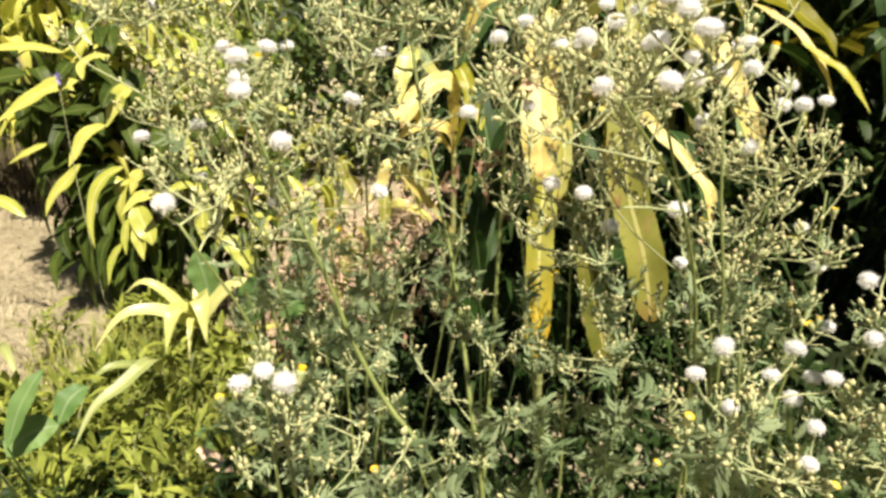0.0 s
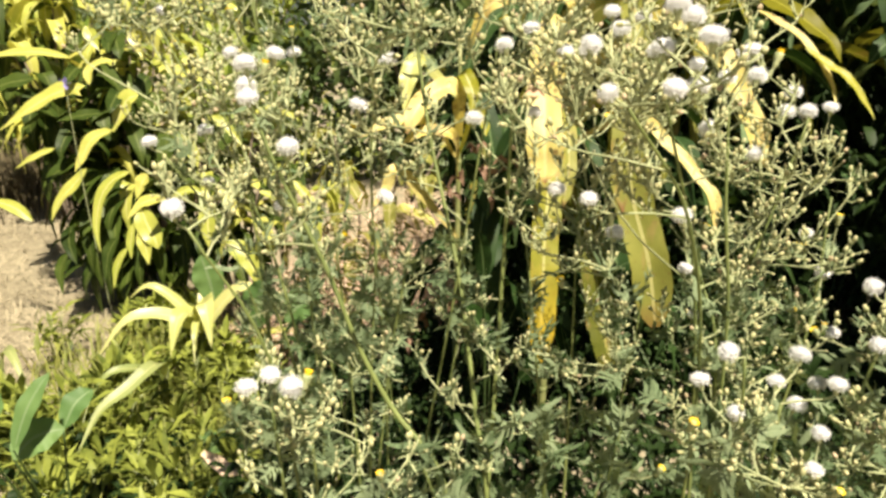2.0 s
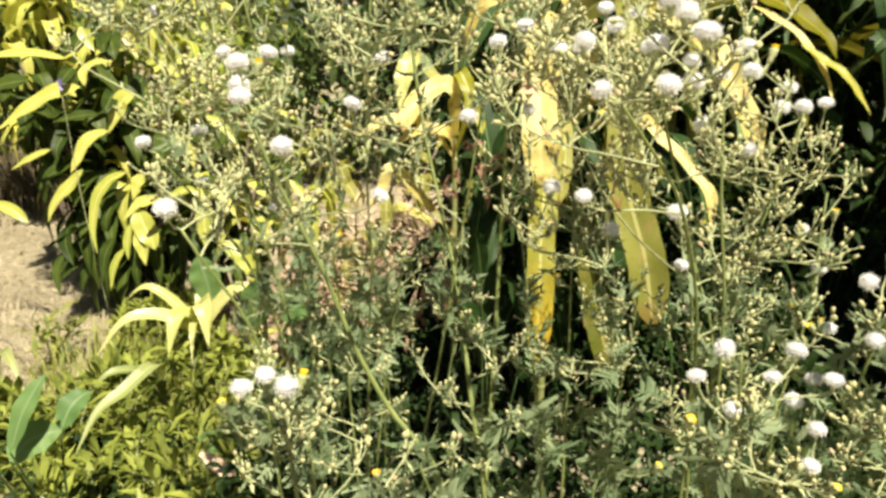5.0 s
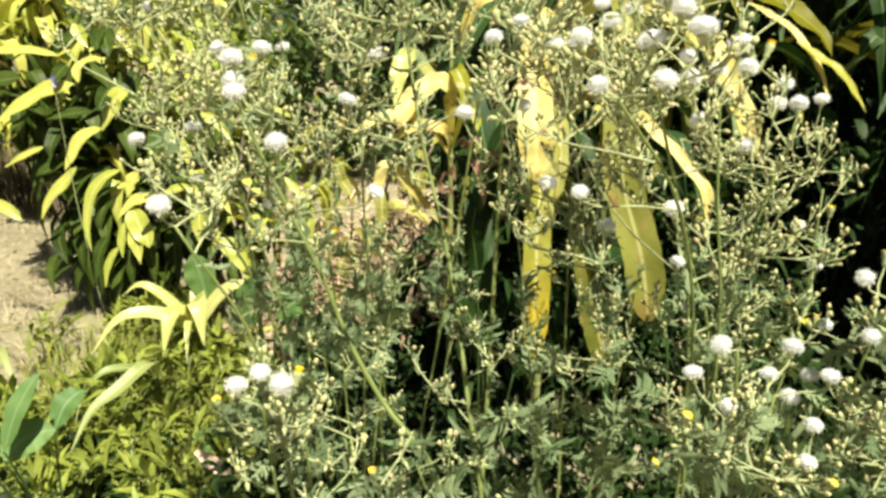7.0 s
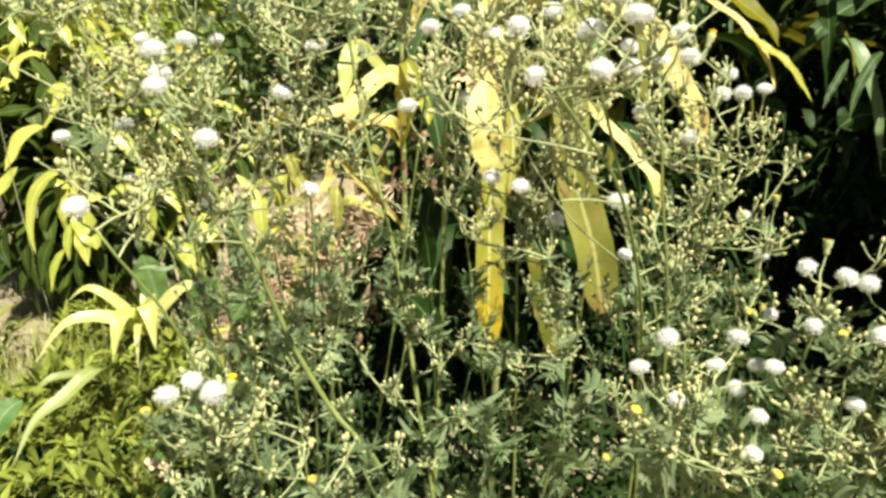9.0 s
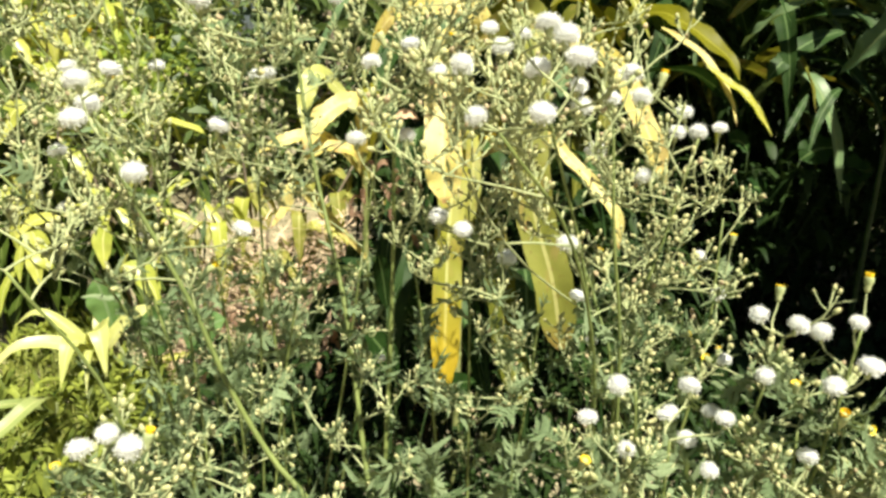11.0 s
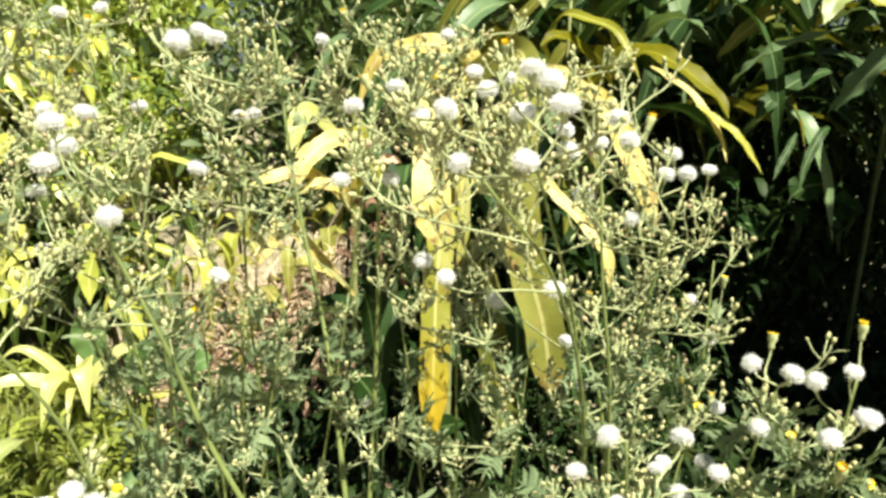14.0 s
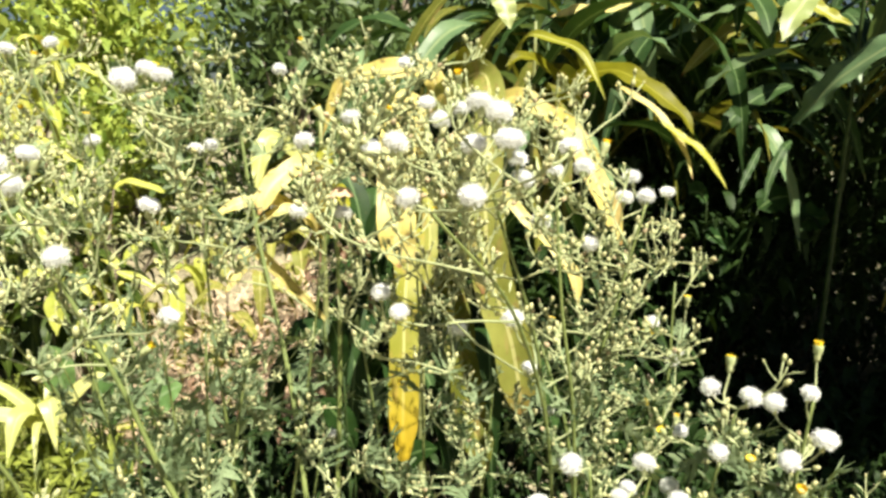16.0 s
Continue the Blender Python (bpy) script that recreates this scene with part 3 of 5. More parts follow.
GREY = "grey-green weed with white fluffy seed heads"
weed((0.05, 0.86, 0), [
    [(0.04, 0.86, 0), (0.03, 0.85, 0.35), (0.013, 0.831, 0.667), (-0.069, 0.868, 0.786), (-0.118, 0.885, 0.877), (-0.161, 0.898, 0.989), (-0.228, 0.912, 1.135), (-0.268, 0.923, 1.24)],
    [(0.08, 0.85, 0), (0.08, 0.85, 0.4), (0.074, 0.865, 0.641), (0.057, 0.909, 0.751), (0.034, 0.984, 0.926), (0.007, 1.042, 1.047), (-0.022, 1.092, 1.176), (-0.055, 1.155, 1.4)],
    [(0.06, 0.87, 0), (0.07, 0.9, 0.4), (0.09, 0.97, 0.75), (0.1, 1.0, 1.0), (0.1, 0.95, 1.2)],
  ],
  [(-0.264, 0.878, 1.29), (-0.209, 0.737, 1.245), (-0.379, 1.079, 1.164), (-0.071, 0.756, 1.133), (-0.226, 0.797, 1.277), (-0.249, 0.876, 1.247), (-0.191, 0.782, 1.29), (-0.227, 1.07, 1.287), (-0.108, 0.822, 1.361), (-0.065, 0.805, 1.365), (-0.085, 0.815, 1.372), (-0.109, 0.87, 1.225), (-0.088, 1.039, 1.278), (0.049, 1.013, 1.193), (0.013, 1.18, 1.39), (-0.086, 1.125, 1.278)],
  [(-0.286, 0.955, 1.342), (-0.163, 0.989, 1.11), (-0.137, 1.002, 1.177), (-0.155, 0.961, 1.025), (-0.226, 1.052, 1.322), (-0.249, 0.965, 1.39), (-0.228, 0.883, 1.272)],
  [(-0.2, 0.95, 1.14, 0.18, 0.14, 0.15, 46), (-0.05, 1.06, 1.28, 0.18, 0.14, 0.13, 44), (0.0, 0.95, 0.85, 0.16, 0.1, 0.1, 12), (-0.1, 0.85, 1.34, 0.12, 0.08, 0.06, 12)], 290, 11, GREY + " and slanting stems", leaf_size=(0.035, 0.08), leaf_band=(0.35, 1.35), thick=0.005)

weed((0.4, 0.92, 0), [
    [(0.38, 0.92, 0), (0.4, 0.93, 0.45), (0.38, 0.88, 0.85), (0.3, 0.78, 1.1), (0.19, 0.69, 1.24)],
    [(0.4, 0.92, 0), (0.42, 0.94, 0.5), (0.38, 0.93, 0.95), (0.3, 0.88, 1.2), (0.24, 0.85, 1.36)],
    [(0.42, 0.92, 0), (0.44, 0.95, 0.5), (0.45, 0.97, 0.85), (0.5, 0.98, 1.05), (0.54, 0.99, 1.2)],
    [(0.41, 0.9, 0), (0.42, 0.88, 0.5), (0.4, 0.85, 0.9), (0.37, 0.84, 1.1), (0.36, 0.85, 1.24)],
  ],
  [(0.238, 0.708, 1.34), (0.109, 0.799, 1.225), (0.264, 0.971, 1.028), (0.311, 0.834, 1.255), (0.164, 0.714, 1.142), (0.152, 0.854, 1.121), (0.302, 0.797, 1.1), (0.218, 0.638, 1.264), (0.174, 0.688, 1.256), (0.357, 0.887, 1.196), (0.075, 0.792, 1.302), (0.244, 0.761, 1.298), (0.25, 0.638, 1.309), (0.161, 0.753, 1.302), (0.261, 0.733, 1.33), (0.345, 0.767, 1.298), (0.171, 0.794, 1.296), (0.207, 0.854, 1.342), (0.252, 0.806, 1.296), (0.366, 0.824, 1.292), (0.398, 0.866, 1.266), (0.36, 0.869, 1.264), (0.306, 0.827, 1.279), (0.432, 0.918, 1.161), (0.244, 0.848, 1.335), (0.231, 0.898, 1.321)],
  [(0.219, 0.866, 1.214), (0.247, 0.931, 1.065), (0.395, 0.96, 1.045), (0.085, 0.91, 1.331), (0.162, 0.901, 1.333), (0.249, 0.9, 1.372), (0.43, 0.886, 1.29), (0.145, 0.844, 1.324), (0.546, 0.984, 1.01)],
  [(0.263, 0.943, 1.341, 0.15, 0.08, 0.06, 44), (0.185, 0.935, 1.269, 0.16, 0.08, 0.06, 40), (0.349, 0.97, 1.278, 0.12, 0.08, 0.06, 16), (0.108, 1.005, 1.308, 0.1, 0.06, 0.06, 20), (0.244, 0.872, 1.234, 0.05, 0.05, 0.06, 18), (0.276, 0.923, 1.162, 0.04, 0.05, 0.06, 12), (0.186, 0.907, 1.246, 0.06, 0.05, 0.07, 14), (0.337, 0.883, 1.268, 0.06, 0.05, 0.06, 12), (0.41, 0.91, 1.187, 0.06, 0.05, 0.06, 10), (0.22, 0.78, 1.27, 0.17, 0.14, 0.09, 56), (0.45, 0.93, 1.14, 0.16, 0.13, 0.16, 48), (0.5, 0.98, 0.98, 0.13, 0.12, 0.12, 24), (0.3, 0.98, 1.34, 0.22, 0.1, 0.06, 20), (0.146, 0.93, 1.154, 0.055, 0.06, 0.05, 6), (0.139, 0.93, 1.075, 0.055, 0.06, 0.05, 4), (0.156, 0.93, 0.991, 0.055, 0.06, 0.05, 3), (0.15, 0.93, 0.895, 0.055, 0.06, 0.05, 3), (0.273, 0.93, 1.113, 0.055, 0.06, 0.05, 4), (0.287, 0.93, 1.014, 0.055, 0.06, 0.05, 3), (0.224, 0.93, 0.928, 0.055, 0.06, 0.05, 4), (0.288, 0.93, 0.853, 0.055, 0.06, 0.05, 4)], 300, 12, GREY + ", dense, before maize")

weed((0.45, 0.97, 0), [
    [(0.45, 0.97, 0), (0.46, 0.95, 0.5), (0.42, 0.92, 0.85), (0.4, 0.95, 0.95), (0.38, 0.98, 1.02)],
    [(0.46, 0.98, 0), (0.52, 0.97, 0.5), (0.58, 0.97, 0.85), (0.6, 1.0, 1.08)],
  ],
  [(0.404, 0.986, 0.891), (0.349, 0.901, 0.998), (0.655, 1.08, 0.931), (0.552, 0.964, 1.033), (0.581, 0.947, 0.978), (0.516, 1.015, 1.207), (0.554, 1.021, 1.207), (0.586, 1.019, 1.215), (0.544, 1.049, 1.233), (0.14, 0.791, 1.295)],
  [(0.665, 1.078, 1.03), (0.527, 0.932, 0.928), (0.577, 0.923, 0.9), (0.539, 0.959, 1.016)],
  [(0.442, 0.966, 1.007, 0.08, 0.06, 0.08, 12), (0.503, 1.006, 1.072, 0.08, 0.06, 0.07, 8), (0.5, 0.97, 0.92, 0.16, 0.12, 0.14, 42), (0.58, 1.02, 1.12, 0.1, 0.1, 0.1, 24), (0.42, 0.9, 0.8, 0.14, 0.1, 0.1, 20)], 240, 13, GREY + " with small yellow blooms")

weed((0.5, 0.74, 0), [
    [(0.48, 0.74, 0), (0.45, 0.73, 0.5), (0.41, 0.7, 0.75), (0.4, 0.69, 0.9)],
    [(0.5, 0.74, 0), (0.51, 0.75, 0.5), (0.53, 0.75, 0.85), (0.55, 0.74, 1.0)],
    [(0.52, 0.74, 0), (0.56, 0.73, 0.5), (0.61, 0.72, 0.85), (0.63, 0.72, 1.02)],
    [(0.5, 0.76, 0), (0.44, 0.79, 0.5), (0.41, 0.78, 0.75), (0.39, 0.77, 0.92)],
  ],
  [(0.311, 0.703, 0.924), (0.589, 0.691, 0.965), (0.373, 0.764, 0.934), (0.41, 0.725, 0.911), (0.421, 0.641, 0.847), (0.369, 0.729, 0.865), (0.506, 0.697, 0.975), (0.617, 0.715, 1.029), (0.52, 0.814, 0.86), (0.446, 0.746, 0.936), (0.452, 0.673, 0.936), (0.428, 0.711, 0.89), (0.433, 0.657, 0.882), (0.521, 0.743, 1.03), (0.559, 0.736, 1.018), (0.597, 0.739, 1.006), (0.615, 0.681, 0.99), (0.451, 0.798, 0.874), (0.532, 0.823, 0.933)],
  [(0.641, 0.738, 1.071), (0.552, 0.765, 1.051), (0.549, 0.703, 0.96), (0.588, 0.671, 0.936), (0.505, 0.817, 0.94), (0.323, 0.748, 0.84), (0.422, 0.596, 0.854)],
  [(0.4, 0.72, 0.83, 0.12, 0.1, 0.12, 32), (0.57, 0.75, 0.96, 0.1, 0.08, 0.1, 34), (0.52, 0.74, 0.8, 0.14, 0.1, 0.12, 24)], 280, 14, GREY + ", lower, with many open puffs", leaf_size=(0.04, 0.08))

weed((-0.2, 0.76, 0), [
    [(-0.2, 0.76, 0), (-0.19, 0.75, 0.4), (-0.19, 0.7, 0.75), (-0.19, 0.67, 0.9)],
    [(-0.18, 0.76, 0), (-0.18, 0.78, 0.5), (-0.21, 0.76, 0.9), (-0.28, 0.71, 1.1)],
    [(-0.2, 0.77, 0), (-0.1, 0.74, 0.4), (-0.07, 0.7, 0.65), (-0.06, 0.66, 0.8)],
  ],
  [(-0.288, 0.696, 1.129), (-0.217, 0.672, 0.926), (-0.19, 0.675, 0.945), (-0.163, 0.645, 0.942)],
  [(-0.065, 0.637, 0.841), (-0.239, 0.666, 0.912), (-0.147, 0.656, 0.949)],
  [(-0.2, 0.7, 0.88, 0.1, 0.08, 0.08, 24), (-0.27, 0.78, 1.135, 0.09, 0.08, 0.055, 10), (-0.02, 0.72, 0.74, 0.14, 0.1, 0.1, 9), (-0.16, 0.9, 0.8, 0.16, 0.12, 0.12, 26)], 285, 15, GREY + ", small and sparse")

weed((-0.27, 1.16, 0), [
    [(-0.27, 1.15, 0), (-0.24, 1.12, 0.5), (-0.29, 1.05, 0.9), (-0.42, 1.0, 1.14)],
    [(-0.26, 1.16, 0), (-0.23, 1.16, 0.5), (-0.25, 1.14, 1.0), (-0.29, 1.06, 1.38)],
    [(-0.28, 1.16, 0), (-0.26, 1.18, 0.6), (-0.34, 1.2, 1.0), (-0.5, 1.22, 1.34)],
  ],
  [(-0.189, 0.822, 1.177), (-0.395, 1.115, 1.072), (-0.432, 0.996, 1.158), (-0.265, 1.077, 1.417), (-0.306, 1.027, 1.403), (-0.263, 1.073, 1.046)],
  [(-0.3, 1.05, 1.33), (-0.42, 1.1, 1.3)],
  [(-0.36, 1.06, 1.13, 0.14, 0.12, 0.14, 52), (-0.4, 1.1, 1.3, 0.18, 0.12, 0.08, 34), (-0.3, 1.08, 1.38, 0.14, 0.1, 0.07, 20)], 260, 16, GREY + " beside a shrub")

weed((-0.12, 1.35, 0), [
    [(-0.12, 1.35, 0), (-0.12, 1.34, 0.6), (-0.14, 1.32, 1.0), (-0.12, 1.3, 1.4)],
    [(-0.11, 1.36, 0), (0.0, 1.34, 0.6), (0.06, 1.3, 1.0), (0.12, 1.28, 1.42)],
    [(-0.13, 1.36, 0), (-0.26, 1.36, 0.7), (-0.32, 1.34, 1.1), (-0.36, 1.34, 1.4)],
  ],
  [(0.206, 1.118, 1.399), (0.124, 0.955, 1.322)],
  [(-0.2, 1.3, 1.4), (0.05, 1.27, 1.44)],
  [(-0.22, 1.33, 1.12, 0.26, 0.12, 0.12, 46), (-0.2, 1.33, 1.3, 0.24, 0.14, 0.13, 46), (0.1, 1.28, 1.4, 0.2, 0.12, 0.07, 22)], 260, 17, GREY + " standing behind the others", leaf_size=(0.04, 0.07), leaf_band=(1.1, 1.6))

weed((0.18, 0.82, 0), [
    [(0.18, 0.82, 0), (0.17, 0.82, 0.4), (0.15, 0.8, 0.7), (0.14, 0.78, 0.82)],
    [(0.19, 0.82, 0), (0.22, 0.82, 0.4), (0.24, 0.82, 0.66), (0.25, 0.8, 0.8)],
    [(0.17, 0.82, 0), (0.08, 0.8, 0.4), (0.02, 0.78, 0.62), (-0.02, 0.76, 0.76)],
  ],
  [], [(0.3, 0.78, 0.75)],
  [(0.17, 0.8, 0.7, 0.14, 0.1, 0.12, 8), (0.02, 0.78, 0.68, 0.14, 0.1, 0.1, 5)], 190, 18, GREY + ", short and leafy", leaf_size=(0.04, 0.08), leaf_band=(0.4, 0.9), thick=0.0028)

weed((-0.45, 1.5, 0), [
    [(-0.45, 1.5, 0), (-0.42, 1.5, 0.6), (-0.46, 1.48, 1.1), (-0.62, 1.44, 1.42)],
    [(-0.44, 1.5, 0), (-0.42, 1.52, 0.6), (-0.45, 1.5, 1.1), (-0.54, 1.46, 1.5)],
  ],
  [(-0.66, 1.45, 1.42), (-0.58, 1.45, 1.36)], [(-0.6, 1.46, 1.45), (-0.7, 1.5, 1.4)],
  [(-0.58, 1.5, 1.38, 0.2, 0.14, 0.1, 44), (-0.5, 1.48, 1.15, 0.2, 0.12, 0.12, 26)], 220, 19, GREY + " in front of a shrub", leaf_size=(0.05, 0.09), leaf_band=(1.15, 1.6))


weed((0.22, 1.04, 0), [
    [(0.22, 1.04, 0), (0.2, 1.03, 0.4), (0.16, 1.0, 0.8), (0.13, 0.98, 1.02)],
    [(0.23, 1.04, 0), (0.27, 1.03, 0.4), (0.31, 1.0, 0.75), (0.32, 0.98, 0.94)],
    [(0.22, 1.05, 0), (0.23, 1.04, 0.5), (0.22, 1.02, 0.9), (0.21, 1.0, 1.1)],
  ],
  [(0.084, 1.106, 0.812)], [(0.19, 0.98, 0.95)],
  [(0.256, 1.012, 1.105, 0.05, 0.05, 0.12, 18), (0.126, 1.028, 1.109, 0.07, 0.05, 0.12, 16), (0.181, 0.939, 0.851, 0.08, 0.05, 0.08, 4), (0.272, 0.958, 0.891, 0.04, 0.05, 0.1, 5), (0.223, 0.987, 0.985, 0.06, 0.05, 0.08, 12), (0.2, 1.0, 0.75, 0.17, 0.1, 0.12, 8)], 150, 20, GREY + ", thin, before hanging maize leaves", leaf_size=(0.035, 0.075), leaf_band=(0.45, 1.05), thick=0.003)


weed((-0.32, 1.55, 0), [
    [(-0.32, 1.55, 0), (-0.34, 1.53, 0.3), (-0.42, 1.5, 0.6), (-0.48, 1.48, 0.84)],
    [(-0.31, 1.55, 0), (-0.26, 1.53, 0.3), (-0.2, 1.5, 0.6), (-0.16, 1.48, 0.86)],
    [(-0.32, 1.56, 0), (-0.3, 1.55, 0.3), (-0.3, 1.52, 0.65), (-0.31, 1.5, 0.92)],
  ],
  [], [(-0.3, 1.5, 0.84)],
  [(-0.3, 1.5, 0.72, 0.24, 0.1, 0.18, 26)], 150, 23, "grey-green weed without puffs, short and leafy", single=60, leaf_size=(0.05, 0.1), leaf_band=(0.2, 0.95))

weed((-0.08, 1.62, 0), [
    [(-0.08, 1.62, 0), (-0.12, 1.6, 0.3), (-0.14, 1.58, 0.6), (-0.12, 1.56, 0.8)],
    [(-0.07, 1.62, 0), (0.0, 1.6, 0.3), (0.05, 1.58, 0.6), (0.06, 1.55, 0.85)],
  ],
  [], [],
  [(-0.04, 1.58, 0.68, 0.16, 0.1, 0.16, 24)], 80, 24, "grey-green weed without puffs, short and leafy", single=40, leaf_size=(0.05, 0.1), leaf_band=(0.2, 0.9))


weed((0.604, 0.688, 0), [
    [(0.604, 0.688, 0), (0.5855, 0.688, 0.4), (0.579333, 0.711, 0.7), (0.567, 0.711, 0.895)],
    [(0.614, 0.688, 0), (0.6215, 0.688, 0.4), (0.627333, 0.724, 0.7), (0.639, 0.724, 0.898)],
    [(0.624, 0.688, 0), (0.648, 0.688, 0.4), (0.662667, 0.708, 0.7), (0.692, 0.708, 0.866)],
  ],
  [(0.573, 0.693, 0.869)], [(0.645, 0.704, 0.905)],
  [(0.605, 0.699, 0.87, 0.09, 0.07, 0.07, 26), (0.534, 0.68, 0.844, 0.07, 0.06, 0.06, 16), (0.684, 0.698, 0.827, 0.08, 0.06, 0.08, 18)], 110, 25, GREY + ", low and leafy", single=40, leaf_size=(0.05, 0.09), leaf_band=(0.45, 1.0))


weed((-0.158, 1.22, 0), [
    [(-0.158, 1.22, 0), (-0.168, 1.22, 0.383), (-0.182, 1.210, 0.718), (-0.198, 1.2, 0.958)],
    [(-0.158, 1.22, 0), (-0.147, 1.22, 0.382), (-0.132, 1.185, 0.716), (-0.115, 1.15, 0.954)],
    [(-0.158, 1.22, 0), (-0.133, 1.22, 0.374), (-0.097, 1.220, 0.701), (-0.056, 1.22, 0.934)],
  ],
  [], [], [(-0.217, 1.22, 0.936, 0.07, 0.06, 0.05, 4), (-0.132, 1.22, 0.956, 0.07, 0.06, 0.05, 4), (-0.253, 1.22, 0.811, 0.07, 0.06, 0.05, 4), (-0.077, 1.22, 0.872, 0.07, 0.06, 0.05, 4), (-0.158, 1.22, 0.787, 0.07, 0.06, 0.05, 4), (-0.017, 1.22, 0.934, 0.07, 0.06, 0.05, 4), (-0.101, 1.22, 0.719, 0.07, 0.06, 0.05, 4)], 75, 41, "grey-green weed with lobed leaves and few buds, before straw", single=60, leaf_size=(0.05, 0.1), leaf_band=(0.3, 1.0))


# ---- maize ----
def maize(base, tall, extra, seed, label, lean=(0, 0), colours=(MAIZE_SHADED,), low=0.3, skin=MAIZE_STALK, reach=1.0):
    """A stalk with so many strap leaves, which grow at random from low up."""
    rng = random.Random(seed)
    root = thing("maize_plant", base, label, "maize", "maize plants")
    b = Vector(base)
    line = [b, b + Vector((lean[0] * 0.3, lean[1] * 0.3, tall * 0.5)), b + Vector((lean[0], lean[1], tall))]
    pts = curve(line, 16)
    stalk = Shape().tube(pts, 0.013, 0.005, 8)
    for i in range(2, 16, 2):
        stalk.tube([pts[i] - Vector((0, 0, 0.006)), pts[i], pts[i] + Vector((0, 0, 0.006))], 0.0145 - 0.0005 * i, 0.0145 - 0.0005 * i, 8)
    part("stalk", stalk, skin, root)
    a = rng.uniform(0, 6.28)
    for n in range(extra):
        v = low + (1 - low) * (n + rng.random() * 0.5) / extra
        p = pts[min(15, int(v * 16))]
        a += math.pi + rng.gauss(0, 0.5)
        out = Vector((math.cos(a), math.sin(a), 0))
        length = rng.uniform(0.45, 0.85) * reach
        rise, fall = rng.uniform(0.1, 0.32), rng.uniform(0.05, 0.5)
        path = [p, p + out * length * 0.25 + Vector((0, 0, rise * 0.8)), p + out * length * 0.55 + Vector((0, 0, rise)), p + out * length * 0.8 + Vector((0, 0, rise - fall * 0.4)), p + out * length * 0.95 + Vector((0, 0, rise - fall))]
        s = Shape().ribbon(curve(path, 18), rng.uniform(0.06, 0.1), lance, 4, fold=0.25, wave=0.18, waves=4, phase=rng.uniform(0, 6), twist=rng.uniform(-0.9, 0.9))
        part("leaf", s, rng.choice(colours), root)
    return root


FRONT = (-0.05, -0.75, 0.6)  # towards the light and the open side
strap_rng = random.Random(6)


def strap(plant, path, width, material, face=None, shape=lance, turn=0.25):
    """One long leaf of a maize plant along a line."""
    seed = strap_rng.uniform(0, 50)

    def ragged(v):
        return max(0.03, shape(v) * (1.02 - 0.22 * max(0.0, noise.noise((v * 16, seed, 0.0))) - 0.1 * max(0.0, noise.noise((v * 45, seed, 3.0)))))

    s = Shape().ribbon(curve(path, 40), width, ragged, 6, face=face, fold=strap_rng.uniform(0.12, 0.3), wave=0.16, waves=strap_rng.uniform(3, 5), phase=strap_rng.uniform(0, 6), twist=turn * strap_rng.uniform(-1, 1))
    part("leaf", s, material, plant)


withered = maize((0.3, 1.74, 0), 1.38, 0, 31, "withering maize plant with hanging yellow leaves and brown tips")
strap(withered, [(0.30, 1.73, 1.22), (0.275, 1.62, 1.34), (0.245, 1.523, 1.32), (0.214, 1.425, 1.242), (0.207, 1.353, 1.124), (0.21, 1.34, 1.072), (0.21, 1.33, 1.032)], 0.074, MAIZE_YELLOW, FRONT, blunt, 0.0)
strap(withered, [(0.30, 1.73, 0.98), (0.26, 1.55, 1.09), (0.232, 1.42, 0.977), (0.224, 1.38, 0.899), (0.219, 1.34, 0.81), (0.215, 1.31, 0.719), (0.216, 1.29, 0.629)], 0.062, MAIZE_AMBER, (0.1, -1, 0.05), blunt, 0.0)
strap(withered, [(0.32, 1.74, 1.34), (0.42, 1.66, 1.41), (0.43, 1.56, 1.35), (0.395, 1.422, 1.162), (0.398, 1.377, 1.016), (0.438, 1.337, 0.866), (0.459, 1.311, 0.726)], 0.08, MAIZE_OLIVE, (-0.1, -1, 0.15), paddle, 0.0)
strap(withered, [(0.31, 1.73, 0.85), (0.33, 1.6, 0.96), (0.345, 1.47, 0.873), (0.349, 1.42, 0.808), (0.362, 1.39, 0.711), (0.377, 1.36, 0.642), (0.395, 1.34, 0.585)], 0.072, MAIZE_SHADED_OLIVE, (0.2, -1, 0.0), blunt, 0.0)
strap(withered, [(0.33, 1.74, 1.2), (0.47, 1.6, 1.35), (0.54, 1.52, 1.325), (0.576, 1.439, 1.286), (0.602, 1.398, 1.221), (0.637, 1.361, 1.134), (0.66, 1.343, 1.065)], 0.052, MAIZE_YELLOW, FRONT, blunt, 0.0)
strap(withered, [(0.32, 1.74, 1.05), (0.44, 1.56, 1.14), (0.506, 1.483, 1.089), (0.55, 1.437, 1.041), (0.585, 1.4, 0.987), (0.591, 1.385, 0.92)], 0.028, MAIZE_YELLOW, FRONT, blunt, 0.0)
strap(withered, [(0.32, 1.75, 1.3), (0.33, 1.72, 1.39), (0.276, 1.731, 1.421), (0.169, 1.745, 1.412), (0.102, 1.747, 1.376), (0.06, 1.75, 1.26)], 0.055, MAIZE_YELLOW, FRONT)
strap(withered, [(0.33, 1.72, 1.1), (0.4, 1.58, 1.21), (0.397, 1.46, 1.155), (0.376, 1.42, 1.111), (0.374, 1.39, 1.045), (0.382, 1.36, 0.966)], 0.055, MAIZE_OLIVE, (0.1, -1, 0.1), blunt, 0.0)
strap(withered, [(0.299, 1.699, 1.103), (0.299, 1.615, 1.14), (0.293, 1.519, 1.039), (0.278, 1.478, 0.947)], 0.036, MAIZE_OLIVE, (0.2, -1, 0.0), blunt, 0.0)
